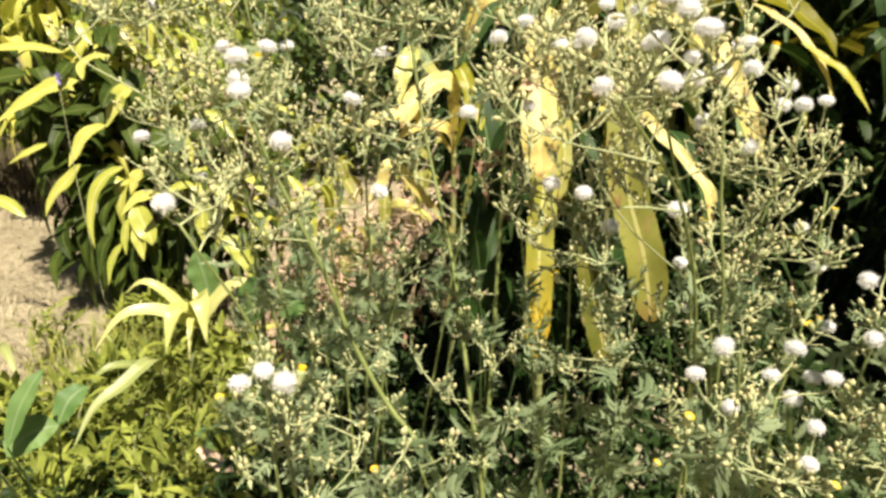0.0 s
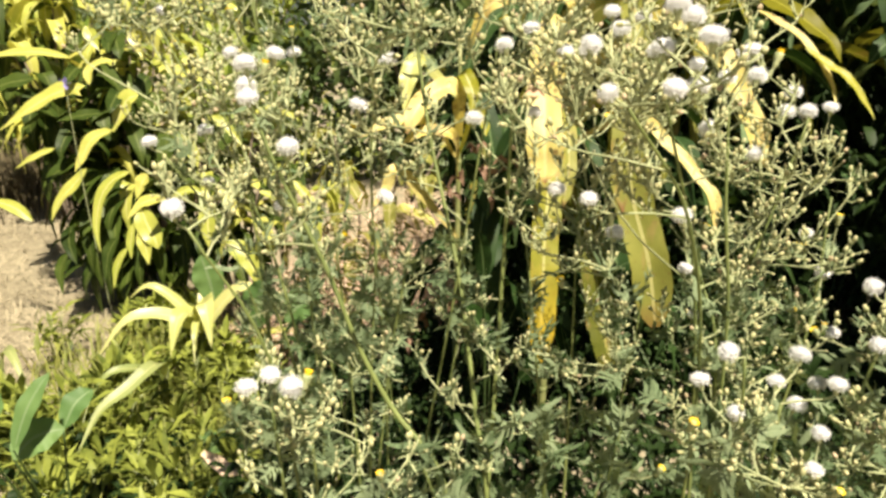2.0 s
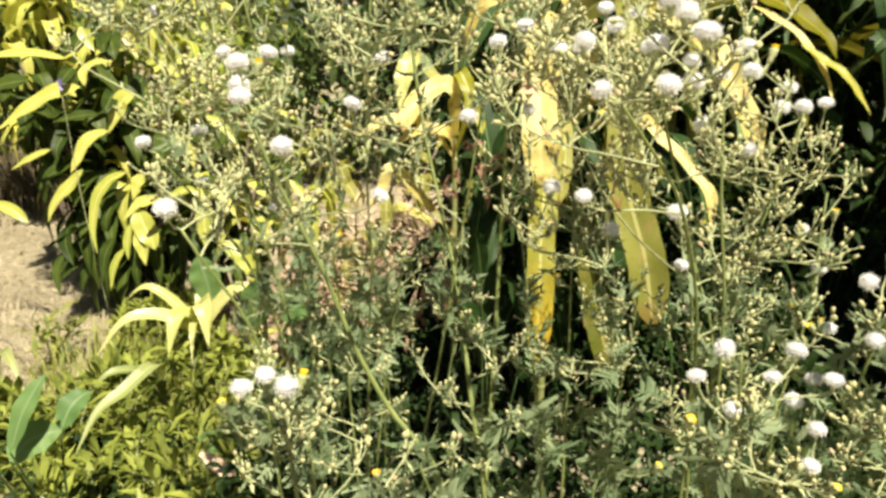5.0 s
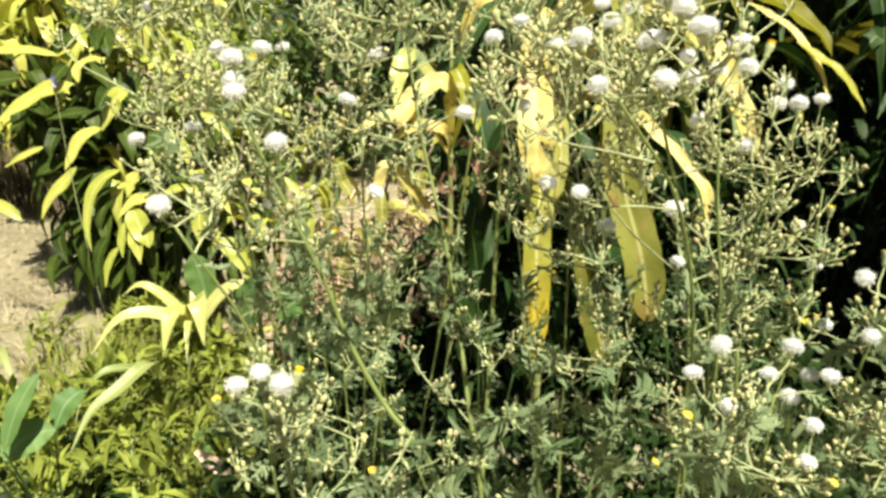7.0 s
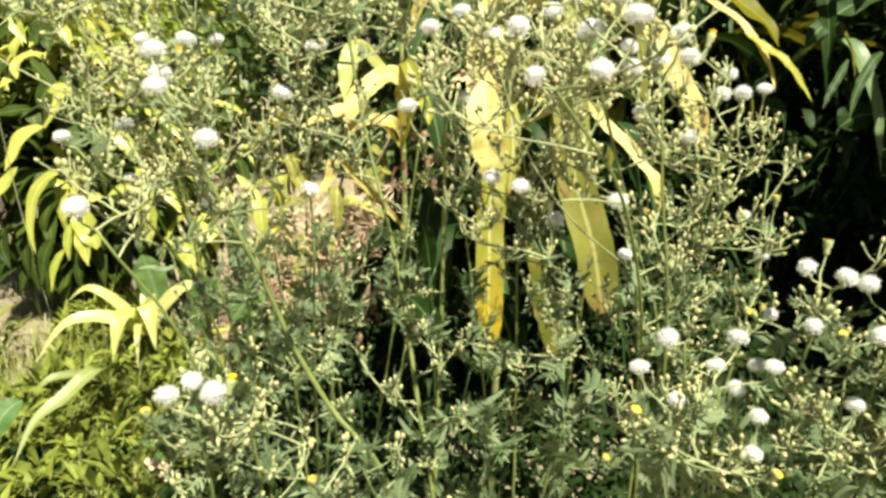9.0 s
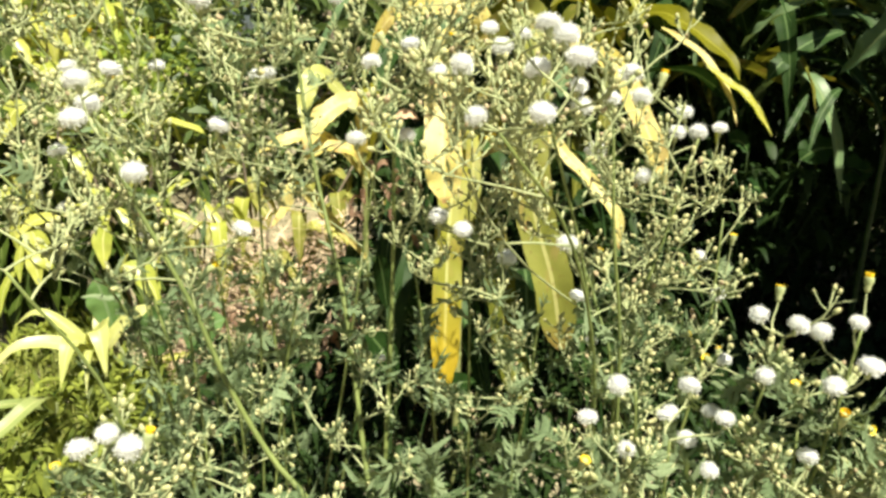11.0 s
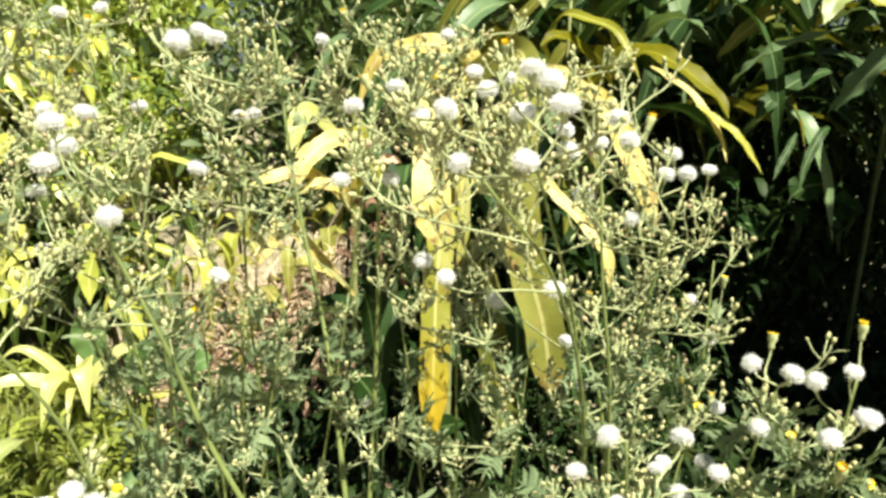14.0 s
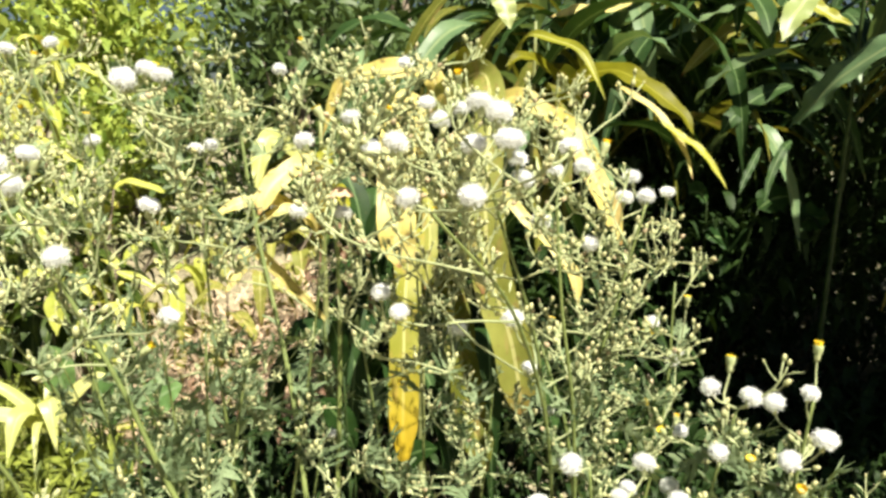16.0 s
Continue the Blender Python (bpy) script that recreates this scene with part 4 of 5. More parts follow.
curled = maize((0.05, 1.92, 0), 1.3, 0, 32, "thin maize plant with curled lime and yellow leaves")
strap(curled, [(0.05, 1.9, 1.05), (0.041, 1.76, 1.182), (0.01, 1.73, 1.195), (-0.033, 1.7, 1.173), (-0.067, 1.67, 1.136), (-0.086, 1.65, 1.088)], 0.05, MAIZE_YELLOW, FRONT, blunt)
strap(curled, [(0.05, 1.9, 0.98), (-0.03, 1.74, 1.1), (-0.099, 1.7, 1.115), (-0.149, 1.68, 1.103), (-0.202, 1.66, 1.076)], 0.036, MAIZE_YELLOW, FRONT, lance)
strap(curled, [(0.05, 1.9, 0.92), (0.034, 1.72, 1.065), (-0.014, 1.7, 1.09), (-0.065, 1.68, 1.081), (-0.104, 1.67, 1.05)], 0.036, MAIZE_YELLOW, FRONT, lance)
strap(curled, [(0.05, 1.9, 1.15), (-0.051, 1.78, 1.257), (-0.078, 1.74, 1.235), (-0.089, 1.72, 1.192), (-0.095, 1.7, 1.137)], 0.05, SEEDLING_LEAF, FRONT, lance)
strap(curled, [(0.05, 1.9, 1.12), (0.055, 1.78, 1.222), (0.072, 1.74, 1.201), (0.08, 1.72, 1.169), (0.072, 1.7, 1.121)], 0.04, MAIZE_LIME, FRONT, lance)
strap(curled, [(0.05, 1.9, 1), (0.091, 1.76, 1.13), (0.11, 1.72, 1.105), (0.113, 1.7, 1.076)], 0.03, MAIZE_LIME, FRONT, lance)
strap(curled, [(0.05, 1.9, 0.75), (-0.105, 1.72, 0.98), (-0.14, 1.7, 0.942), (-0.178, 1.68, 0.891)], 0.032, MAIZE_YELLOW, FRONT, lance)
arching = maize((0.72, 2.25, 0), 1.6, 5, 33, "maize plant with arching lime-green leaves catching the sun", colours=(MAIZE_SHADED,))
strap(arching, [(0.648, 2.3, 1.45), (0.667, 2.25, 1.509), (0.687, 2.18, 1.551), (0.743, 2.1, 1.529), (0.799, 2.04, 1.496), (0.826, 1.99, 1.427), (0.852, 1.96, 1.355)], 0.033, MAIZE_LIME, FRONT, lance)
strap(arching, [(0.834, 2.36, 1.344), (0.892, 2.28, 1.426), (0.96, 2.2, 1.452), (1.014, 2.12, 1.419), (1.07, 2.06, 1.367), (1.119, 2.01, 1.313), (1.14, 1.98, 1.256)], 0.08, MAIZE_GOLD, FRONT, lance)
strap(arching, [(0.945, 2.12, 1.404), (0.98, 2.06, 1.373), (1.033, 2, 1.321), (1.073, 1.96, 1.257), (1.098, 1.93, 1.196), (1.105, 1.9, 1.134)], 0.025, MAIZE_YELLOW, FRONT, lance)
strap(arching, [(1.034, 1.98, 1.297), (1.077, 1.94, 1.257), (1.122, 1.9, 1.219), (1.155, 1.87, 1.165), (1.179, 1.84, 1.112)], 0.026, MAIZE_LIME, FRONT, lance)
strap(arching, [(0.819, 2.2, 1.379), (0.729, 2.16, 1.457), (0.646, 2.12, 1.483), (0.59, 2.1, 1.451)], 0.05, MAIZE_GOLD, FRONT, lance)
strap(arching, [(1.145, 2.5, 1.709), (1.032, 2.45, 1.676), (0.902, 2.4, 1.658), (0.802, 2.36, 1.629)], 0.045, MAIZE_YELLOW, FRONT, lance)
strap(arching, [(0.587, 2.3, 1.752), (0.602, 2.25, 1.678), (0.616, 2.22, 1.624), (0.625, 2.2, 1.568)], 0.075, YOUNG_LEAF, FRONT, lance)
shaded = maize((1.98, 2.4, 0), 2.1, 0, 34, "tall maize plant, its green darkened for the shade it stands in", low=0.7, skin=SHADED_STALK)
strap(shaded, [(1.307, 2.3, 1.357), (1.334, 2.24, 1.416), (1.386, 2.17, 1.473), (1.45, 2.1, 1.503), (1.508, 2.04, 1.53)], 0.085, MAIZE_SUNLIT, (0, -0.5, 0.85), lance)
strap(shaded, [(1.757, 1.85, 1.577), (1.67, 1.92, 1.504), (1.595, 1.99, 1.422), (1.553, 2.05, 1.333), (1.528, 2.1, 1.273)], 0.105, MAIZE_SUNLIT, (0, -0.5, 0.85), lance)
strap(shaded, [(1.553, 2.1, 1.75), (1.5, 2.05, 1.659), (1.43, 2, 1.599), (1.385, 1.97, 1.528)], 0.08, YOUNG_LEAF, FRONT, lance)
strap(shaded, [(1.549, 2.2, 1.733), (1.609, 2.16, 1.664), (1.654, 2.12, 1.622), (1.695, 2.08, 1.593)], 0.05, MAIZE_LIME, FRONT, lance)
strap(shaded, [(1.479, 2.3, 1.694), (1.42, 2.34, 1.668), (1.367, 2.4, 1.641), (1.312, 2.45, 1.599), (1.253, 2.5, 1.567)], 0.055, MAIZE_SUNLIT, (0, -0.5, 0.85), lance)
strap(shaded, [(1.739, 2.6, 1.703), (1.605, 2.6, 1.637), (1.497, 2.6, 1.552), (1.402, 2.6, 1.455)], 0.07, MAIZE_OLIVE, (0, -0.5, 0.85), lance)
strap(shaded, [(1.508, 2.7, 1.773), (1.397, 2.7, 1.696), (1.288, 2.7, 1.587), (1.224, 2.7, 1.489)], 0.07, MAIZE_SHADED, (0, -0.5, 0.85), lance)
strap(shaded, [(1.729, 2.4, 1.422), (1.586, 2.36, 1.38), (1.471, 2.32, 1.31), (1.413, 2.3, 1.243)], 0.08, MAIZE_SHADED, (0, -0.5, 0.85), lance)
strap(shaded, [(1.5, 2.04, 1.237), (1.446, 2, 1.208), (1.396, 1.97, 1.134), (1.365, 1.94, 1.047)], 0.028, MAIZE_SHADED, FRONT, lance)
strap(shaded, [(1.397, 2.04, 1.216), (1.352, 2, 1.17), (1.312, 1.97, 1.125), (1.286, 1.95, 1.081)], 0.022, MAIZE_SHADED, FRONT, lance)
# two plants added to shade the ground and darken the gap behind the straps
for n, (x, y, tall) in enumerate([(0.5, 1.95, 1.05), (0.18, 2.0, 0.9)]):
    maize((x, y, 0), tall, 20, 130 + n, "short maize plant added behind withered leaves to darken the gap", (0.0, 0.0), (MAIZE_SHADED,), low=0.3, skin=SHADED_STALK, reach=0.55)
spots_rng = random.Random(5)
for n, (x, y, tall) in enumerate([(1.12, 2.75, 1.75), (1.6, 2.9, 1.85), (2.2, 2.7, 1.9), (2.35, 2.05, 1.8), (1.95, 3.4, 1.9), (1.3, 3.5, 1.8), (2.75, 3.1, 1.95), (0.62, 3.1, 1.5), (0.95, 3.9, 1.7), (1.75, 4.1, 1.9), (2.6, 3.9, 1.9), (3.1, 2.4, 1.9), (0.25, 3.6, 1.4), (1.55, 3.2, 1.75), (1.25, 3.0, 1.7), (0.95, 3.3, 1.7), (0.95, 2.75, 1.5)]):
    maize((x, y, 0), tall, 24, 50 + n, "tall maize plant, its green darkened for the shade it stands in", (spots_rng.gauss(0, 0.06), spots_rng.gauss(0, 0.06)), (MAIZE_SHADED, MAIZE_SHADED_OLIVE, MAIZE_SUNLIT, MAIZE_SHADED), low=0.6, skin=SHADED_STALK)
# added out of view, only to cast shade into the stand
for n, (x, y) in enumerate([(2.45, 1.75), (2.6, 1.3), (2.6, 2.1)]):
    maize((x, y, 0), 2.2, 26, 90 + n, "tall maize plant added outside the view to shade the ground", (spots_rng.gauss(0, 0.05), spots_rng.gauss(0, 0.05)), (MAIZE_SHADED,), low=0.7, skin=SHADED_STALK)
# three lower ones beside the view, added to keep sun off the lower leaves
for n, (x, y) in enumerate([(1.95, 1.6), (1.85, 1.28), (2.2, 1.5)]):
    maize((x, y, 0), 1.72, 24, 160 + n, "tall maize plant added beside the view to shade the stand", (0.0, 0.0), (MAIZE_SHADED,), low=0.72, skin=SHADED_STALK, reach=0.68)


# ---- shrubs with drooping leaves ----
def shrub(base, limbs, per_limb, leaf, seed, label, lit, dark, share=0.45):
    """Limbs from the base, each with drooping pointed leaves; share: how many of the upper ones are pale, the others
    and all low ones get the darker colour.
    """
    rng = random.Random(seed)
    root = thing("shrub", base, label, "shrub", "drooping shrubs")
    b = Vector(base)
    for lx, ly, lz in limbs:
        end = Vector((lx, ly, lz))
        pts = curve([b, b.lerp(end, 0.5) + Vector((0, 0, 0.12 * lz)), end], 10)
        part("branch", Shape().tube(pts, 0.011, 0.004, 6), BARK, root)
        for n in range(per_limb):
            p = pts[rng.randint(4, 10)]
            a = rng.uniform(0, 6.28)
            out = Vector((math.cos(a), math.sin(a), 0))
            length = leaf * rng.uniform(0.6, 1.25)
            drop = rng.uniform(0.1, 0.95)
            path = [p, p + out * length * 0.3 + Vector((0, 0, 0.12 * length)), p + out * length * (0.85 - 0.4 * drop) - Vector((0, 0, length * drop * 0.4)), p + out * length * (1.0 - 0.6 * drop) - Vector((0, 0, length * drop))]
            s = Shape().ribbon(curve(path, 12), rng.uniform(0.24, 0.34) * length, spear, 4, fold=0.22, wave=0.12, waves=3, phase=rng.uniform(0, 6), twist=rng.uniform(-0.8, 0.8))
            # low leaves always get the dark colour, which paints shade below the crown
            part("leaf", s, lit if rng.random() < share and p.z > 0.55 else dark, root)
    return root


def blade(plant, path, width, material):
    """One pointed leaf of a shrub along a line."""
    part("leaf", Shape().ribbon(curve(path, 14), width, spear, 4, face=(0, -0.7, 0.7), fold=0.22, wave=0.12, waves=2.5, phase=width * 90), material, plant)


drooping = shrub((-1.65, 3.3, 0), [(-1.95, 3.25, 1.2), (-1.65, 3.2, 1.15), (-1.45, 3.15, 1.05), (-1.6, 3.4, 1.3), (-2.1, 3.4, 1.25), (-1.35, 3.3, 1.1), (-1.55, 3.1, 0.8), (-1.4, 3.05, 0.65), (-1.75, 3.1, 0.95), (-1.25, 3.15, 0.85), (-1.5, 3.0, 0.5), (-1.3, 2.95, 0.42), (-1.15, 3.0, 0.45), (-1.65, 3.1, 0.5)], 26, 0.28, 71, "yellow-green shrub with long drooping pointed leaves", SHRUB_LEAF, SHRUB_SHADED, 0.2)
blade(drooping, [(-1.632, 3.066, 1.226), (-1.794, 3.073, 1.25), (-1.943, 3.069, 1.236), (-2.092, 3.062, 1.212)], 0.05, SHRUB_LEAF)
blade(drooping, [(-1.57, 3.029, 1.108), (-1.695, 3.019, 1.077), (-1.819, 2.997, 1.006), (-1.943, 2.97, 0.918)], 0.095, SHRUB_LEAF)
blade(drooping, [(-1.551, 3.03, 1.112), (-1.555, 3.049, 1.172), (-1.496, 3.061, 1.212), (-1.426, 3.062, 1.214)], 0.045, SHRUB_LEAF)
blade(drooping, [(-1.335, 3.017, 1.07), (-1.384, 3.011, 1.051), (-1.417, 2.989, 0.982), (-1.447, 2.968, 0.913)], 0.1, SHRUB_LEAF)
blade(drooping, [(-1.447, 2.971, 0.923), (-1.533, 2.96, 0.887), (-1.581, 2.934, 0.804), (-1.611, 2.916, 0.745)], 0.07, SHRUB_LEAF)
blade(drooping, [(-1.558, 2.921, 0.762), (-1.616, 2.899, 0.691), (-1.68, 2.877, 0.62), (-1.71, 2.852, 0.539)], 0.065, SHRUB_LEAF)
blade(drooping, [(-1.367, 2.917, 0.75), (-1.442, 2.906, 0.714), (-1.494, 2.884, 0.643), (-1.514, 2.846, 0.52), (-1.494, 2.811, 0.409)], 0.06, SHRUB_LEAF)
blade(drooping, [(-1.7, 2.947, 0.845), (-1.794, 2.934, 0.805), (-1.874, 2.92, 0.757)], 0.04, SHRUB_LEAF)
blade(drooping, [(-1.795, 2.852, 0.539), (-1.869, 2.868, 0.591), (-1.943, 2.876, 0.615), (-2.043, 2.882, 0.634)], 0.055, SHRUB_LEAF)
blade(drooping, [(-1.293, 2.915, 0.742), (-1.318, 2.901, 0.697), (-1.34, 2.881, 0.634)], 0.07, SHRUB_LEAF)
blade(drooping, [(-1.211, 2.882, 0.638), (-1.31, 2.876, 0.619), (-1.383, 2.853, 0.544)], 0.06, SHRUB_LEAF)
blade(drooping, [(-1.318, 2.869, 0.596), (-1.293, 2.849, 0.532), (-1.254, 2.827, 0.46), (-1.244, 2.816, 0.425)], 0.1, SHRUB_LEAF)
blade(drooping, [(-1.318, 2.842, 0.508), (-1.298, 2.82, 0.437), (-1.281, 2.795, 0.359)], 0.065, SHRUB_LEAF)
blade(drooping, [(-1.353, 2.849, 0.532), (-1.363, 2.823, 0.449), (-1.358, 2.803, 0.382)], 0.04, SHRUB_LEAF)
blade(drooping, [(-1.378, 2.817, 0.43), (-1.42, 2.794, 0.354), (-1.435, 2.763, 0.254)], 0.04, SHRUB_LEAF)
blade(drooping, [(-1.57, 3.108, 1.361), (-1.545, 3.093, 1.314), (-1.508, 3.074, 1.255)], 0.06, SHRUB_LEAF)
blade(drooping, [(-1.384, 3.1, 1.337), (-1.347, 3.085, 1.29), (-1.317, 3.065, 1.226)], 0.05, SHRUB_LEAF)
blade(drooping, [(-1.652, 2.829, 0.4), (-1.682, 2.806, 0.324), (-1.667, 2.774, 0.224)], 0.05, SHRUB_SHADED)
blade(drooping, [(-1.632, 2.865, 0.515), (-1.644, 2.843, 0.443), (-1.607, 2.813, 0.348)], 0.07, SHRUB_SHADED)
blade(drooping, [(-1.432, 2.85, 0.467), (-1.47, 2.828, 0.395), (-1.482, 2.791, 0.276)], 0.06, SHRUB_SHADED)
blade(drooping, [(-1.806, 3.058, 1.135), (-1.931, 3.051, 1.112), (-2.031, 3.036, 1.064)], 0.09, SHRUB_SHADED)
blade(drooping, [(-1.506, 3.014, 0.992), (-1.606, 3.01, 0.98), (-1.706, 3.003, 0.956)], 0.06, SHRUB_SHADED)
low_shrub = shrub((-0.9, 2.8, 0), [(-1.05, 2.8, 0.95), (-0.9, 2.75, 0.8), (-0.75, 2.7, 0.72), (-0.8, 2.9, 1.0), (-0.6, 2.8, 0.85), (-1.1, 2.9, 0.75), (-0.95, 2.7, 0.6)], 15, 0.22, 72, "low yellow-leaved shrub with drooping leaves", SHRUB_LEAF, SHRUB_SHADED, 0.4)
blade(low_shrub, [(-0.897, 2.554, 0.695), (-0.91, 2.536, 0.638), (-0.908, 2.52, 0.586), (-0.906, 2.503, 0.531)], 0.075, SHRUB_LEAF)
blade(low_shrub, [(-0.84, 2.508, 0.548), (-0.778, 2.499, 0.518), (-0.734, 2.48, 0.459), (-0.708, 2.455, 0.379)], 0.085, SHRUB_LEAF)
blade(low_shrub, [(-1.047, 2.633, 0.948), (-0.998, 2.622, 0.914), (-0.965, 2.608, 0.87), (-0.95, 2.595, 0.828)], 0.06, SHRUB_LEAF)
blade(low_shrub, [(-0.914, 2.656, 1.021), (-0.844, 2.644, 0.985), (-0.773, 2.619, 0.905)], 0.045, SHRUB_LEAF)
blade(low_shrub, [(-0.871, 2.57, 0.748), (-0.822, 2.556, 0.701), (-0.785, 2.538, 0.644)], 0.04, SHRUB_LEAF)
blade(low_shrub, [(-1.054, 2.561, 0.718), (-0.976, 2.57, 0.746), (-0.924, 2.562, 0.72)], 0.04, SHRUB_LEAF)
blade(low_shrub, [(-1.064, 2.709, 1.192), (-0.965, 2.705, 1.179), (-0.848, 2.688, 1.124)], 0.075, SHRUB_LEAF)
blade(low_shrub, [(-1.134, 2.716, 1.213), (-1.086, 2.721, 1.23), (-1.051, 2.699, 1.16)], 0.055, SHRUB_LEAF)
blade(low_shrub, [(-0.998, 2.727, 1.249), (-0.987, 2.72, 1.228), (-0.965, 2.715, 1.213)], 0.06, SHRUB_LEAF)
blade(low_shrub, [(-0.724, 2.404, 0.215), (-0.624, 2.408, 0.225), (-0.554, 2.404, 0.213)], 0.03, SHRUB_LEAF)
blade(low_shrub, [(-0.712, 2.569, 0.743), (-0.624, 2.559, 0.712), (-0.536, 2.544, 0.665)], 0.035, SHRUB_LEAF)
blade(low_shrub, [(-0.58, 2.582, 0.785), (-0.513, 2.559, 0.711), (-0.447, 2.539, 0.648)], 0.04, SHRUB_LEAF)
shrub((-0.35, 2.6, 0), [(-0.5, 2.45, 0.75), (-0.3, 2.4, 0.7), (-0.15, 2.45, 0.85), (-0.42, 2.65, 0.95), (0.0, 2.65, 0.9), (-0.6, 2.55, 0.6)], 14, 0.18, 73, "withering yellow plant among dry straw", SHRUB_LEAF, MAIZE_OLIVE, 0.3)
shrub((-2.6, 4.6, 0), [(-2.8, 4.5, 1.5), (-2.4, 4.4, 1.6), (-2.1, 4.5, 1.4), (-3.1, 4.6, 1.5), (-2.6, 4.8, 1.9), (-1.9, 4.8, 1.7)], 34, 0.3, 74, "lime-green shrub with drooping leaves at the field edge", SHRUB_LEAF, SHRUB_SHADED, 0.7)

shrub((-1.564, 3.548, 0), [(-1.653, 3.745, 1.529), (-1.467, 3.575, 1.343), (-1.422, 3.818, 1.515), (-1.6, 3.565, 1.235), (-1.294, 3.641, 1.268), (-1.29, 3.93, 1.611), (-1.413, 3.507, 1.082), (-1.929, 3.737, 1.36)], 16, 0.2, 75, "lime-yellow shrub with drooping leaves in full sun", SHRUB_LEAF, TREE_PALE, 0.75)


# ---- pale seedling ----
def seedling():
    root = thing("seedling", (-0.93, 2.44, 0), "pale yellow-green young plant with arching leaves", "seedling")
    heart = Vector((-0.93, 2.43, 0.2))
    part("stem", Shape().tube([Vector((-0.93, 2.44, 0)), Vector((-0.93, 2.44, 0.1)), heart], 0.012, 0.008, 7), MAIZE_STALK, root)
    for tip, rise, width in [((-1.273, 2.266, 0.173), 0.2, 0.06), ((-1.206, 2.424, 0.345), 0.16, 0.045), ((-0.672, 2.40, 0.378), 0.13, 0.075), ((-0.98, 2.218, 0.2), 0.2, 0.095), ((-0.831, 2.228, 0.225), 0.24, 0.1), ((-0.875, 2.164, 0.2), 0.16, 0.04), ((-0.95, 2.65, 0.3), 0.2, 0.06)]:
        t = Vector(tip)
        a = heart.lerp(t, 0.3) + Vector((0, 0, rise * 0.5))
        c = heart.lerp(t, 0.68) + Vector((0, 0, rise * 0.62))
        part("leaf", Shape().ribbon(curve([heart, a, c, t], 16), width * 0.95, spear, 4, fold=0.3, wave=0.06, face=(0, -0.55, 0.8)), SEEDLING_LEAF, root)


seedling()


def young_maize(base, leaves, label):
    root = thing("young_maize", base, label, "maize", "young maize")
    b = Vector(base)
    part("stem", Shape().tube([b, b + Vector((0, 0, 0.08)), b + Vector((0.01, 0, 0.16))], 0.009, 0.006, 7), MAIZE_STALK, root)
    for path, width in leaves:
        part("leaf", Shape().ribbon(curve([b + Vector((0, 0, 0.12)), *path], 18), width, spear, 4, fold=0.3, wave=0.1, waves=3, face=(0.2, -0.5, 0.8)), YOUNG_LEAF, root)


young_maize((-1.0, 2.2, 0), [([(-0.88, 1.898, 0.336), (-0.931, 1.784, 0.308), (-0.987, 1.72, 0.27), (-1.022, 1.641, 0.183)], 0.045), ([(-1.04, 2.12, 0.2), (-1.12, 2.05, 0.22), (-1.2, 2.0, 0.12)], 0.035)], "young maize with pale arching leaves in low weeds")
young_maize((-1.6, 2.2, 0), [([(-1.67, 2.15, 0.25), (-1.77, 2.1, 0.27), (-1.87, 2.05, 0.15)], 0.04), ([(-1.53, 2.15, 0.25), (-1.45, 2.07, 0.26), (-1.37, 2.0, 0.14)], 0.04), ([(-1.6, 2.13, 0.28), (-1.63, 2.01, 0.3), (-1.65, 1.93, 0.18)], 0.045)], "young maize with yellowish leaves at the bare soil")


# ---- low herbs, broad leaves, vine ----
def herb_kind(k):
    """A low leafy herb, standing at the origin."""
    rng = random.Random(200 + k)
    tall = 0.1 + 0.026 * k
    root = thing("low_herb", (0, 0, 0), "low green and yellow-tinged leafy herb", "herb", "low herbs")
    stem, leaves = Shape(), Shape()
    for n in range(3 + k % 3):
        a = rng.uniform(0, 6.28)
        tip = Vector((math.cos(a) * tall * 0.45, math.sin(a) * tall * 0.45, tall * rng.uniform(0.7, 1.1)))
        pts = curve([Vector((0, 0, -0.02)), tip * 0.5 + Vector((0, 0, 0.04)), tip], 8)
        stem.tube(pts, 0.003, 0.0015, 4)
        for i in range(1, 9):
            for _ in range(3):
                d = rand_dir(rng, 0.35)
                size = rng.uniform(0.035, 0.12)
                p = pts[i]
                leaves.ribbon([p, p + d * size * 0.5 + Vector((0, 0, 0.008)), p + d * size - Vector((0, 0, 0.006))], size * rng.uniform(0.15, 0.32), spear, 2, fold=0.25)
    part("stem", stem, WEED_STEM, root)
    part("foliage", leaves, HERB_LEAF, root)
    return root


def sow_herbs():
    rng = random.Random(9)
    kinds = [herb_kind(k) for k in range(5)]
    spots = []
    for cx, cy, rx, ry, n in [(-1.0, 1.72, 0.3, 0.24, 24), (-0.62, 1.5, 0.16, 0.2, 12), (-1.25, 1.9, 0.22, 0.12, 12), (-1.1, 2.3, 0.16, 0.14, 12), (-1.3, 2.72, 0.12, 0.14, 8), (-0.75, 2.3, 0.14, 0.12, 8), (-0.75, 1.2, 0.2, 0.15, 12)]:
        spots += [(rng.gauss(cx, rx), rng.gauss(cy, ry)) for _ in range(n)]
    for n, (x, y) in enumerate(spots):
        m = pose(x, y, height(x, y), 0, 0, rng.uniform(0, 360))
        if n < len(kinds):
            kinds[n].matrix_basis = m
        else:
            copy_thing(kinds[n % len(kinds)], m)


sow_herbs()


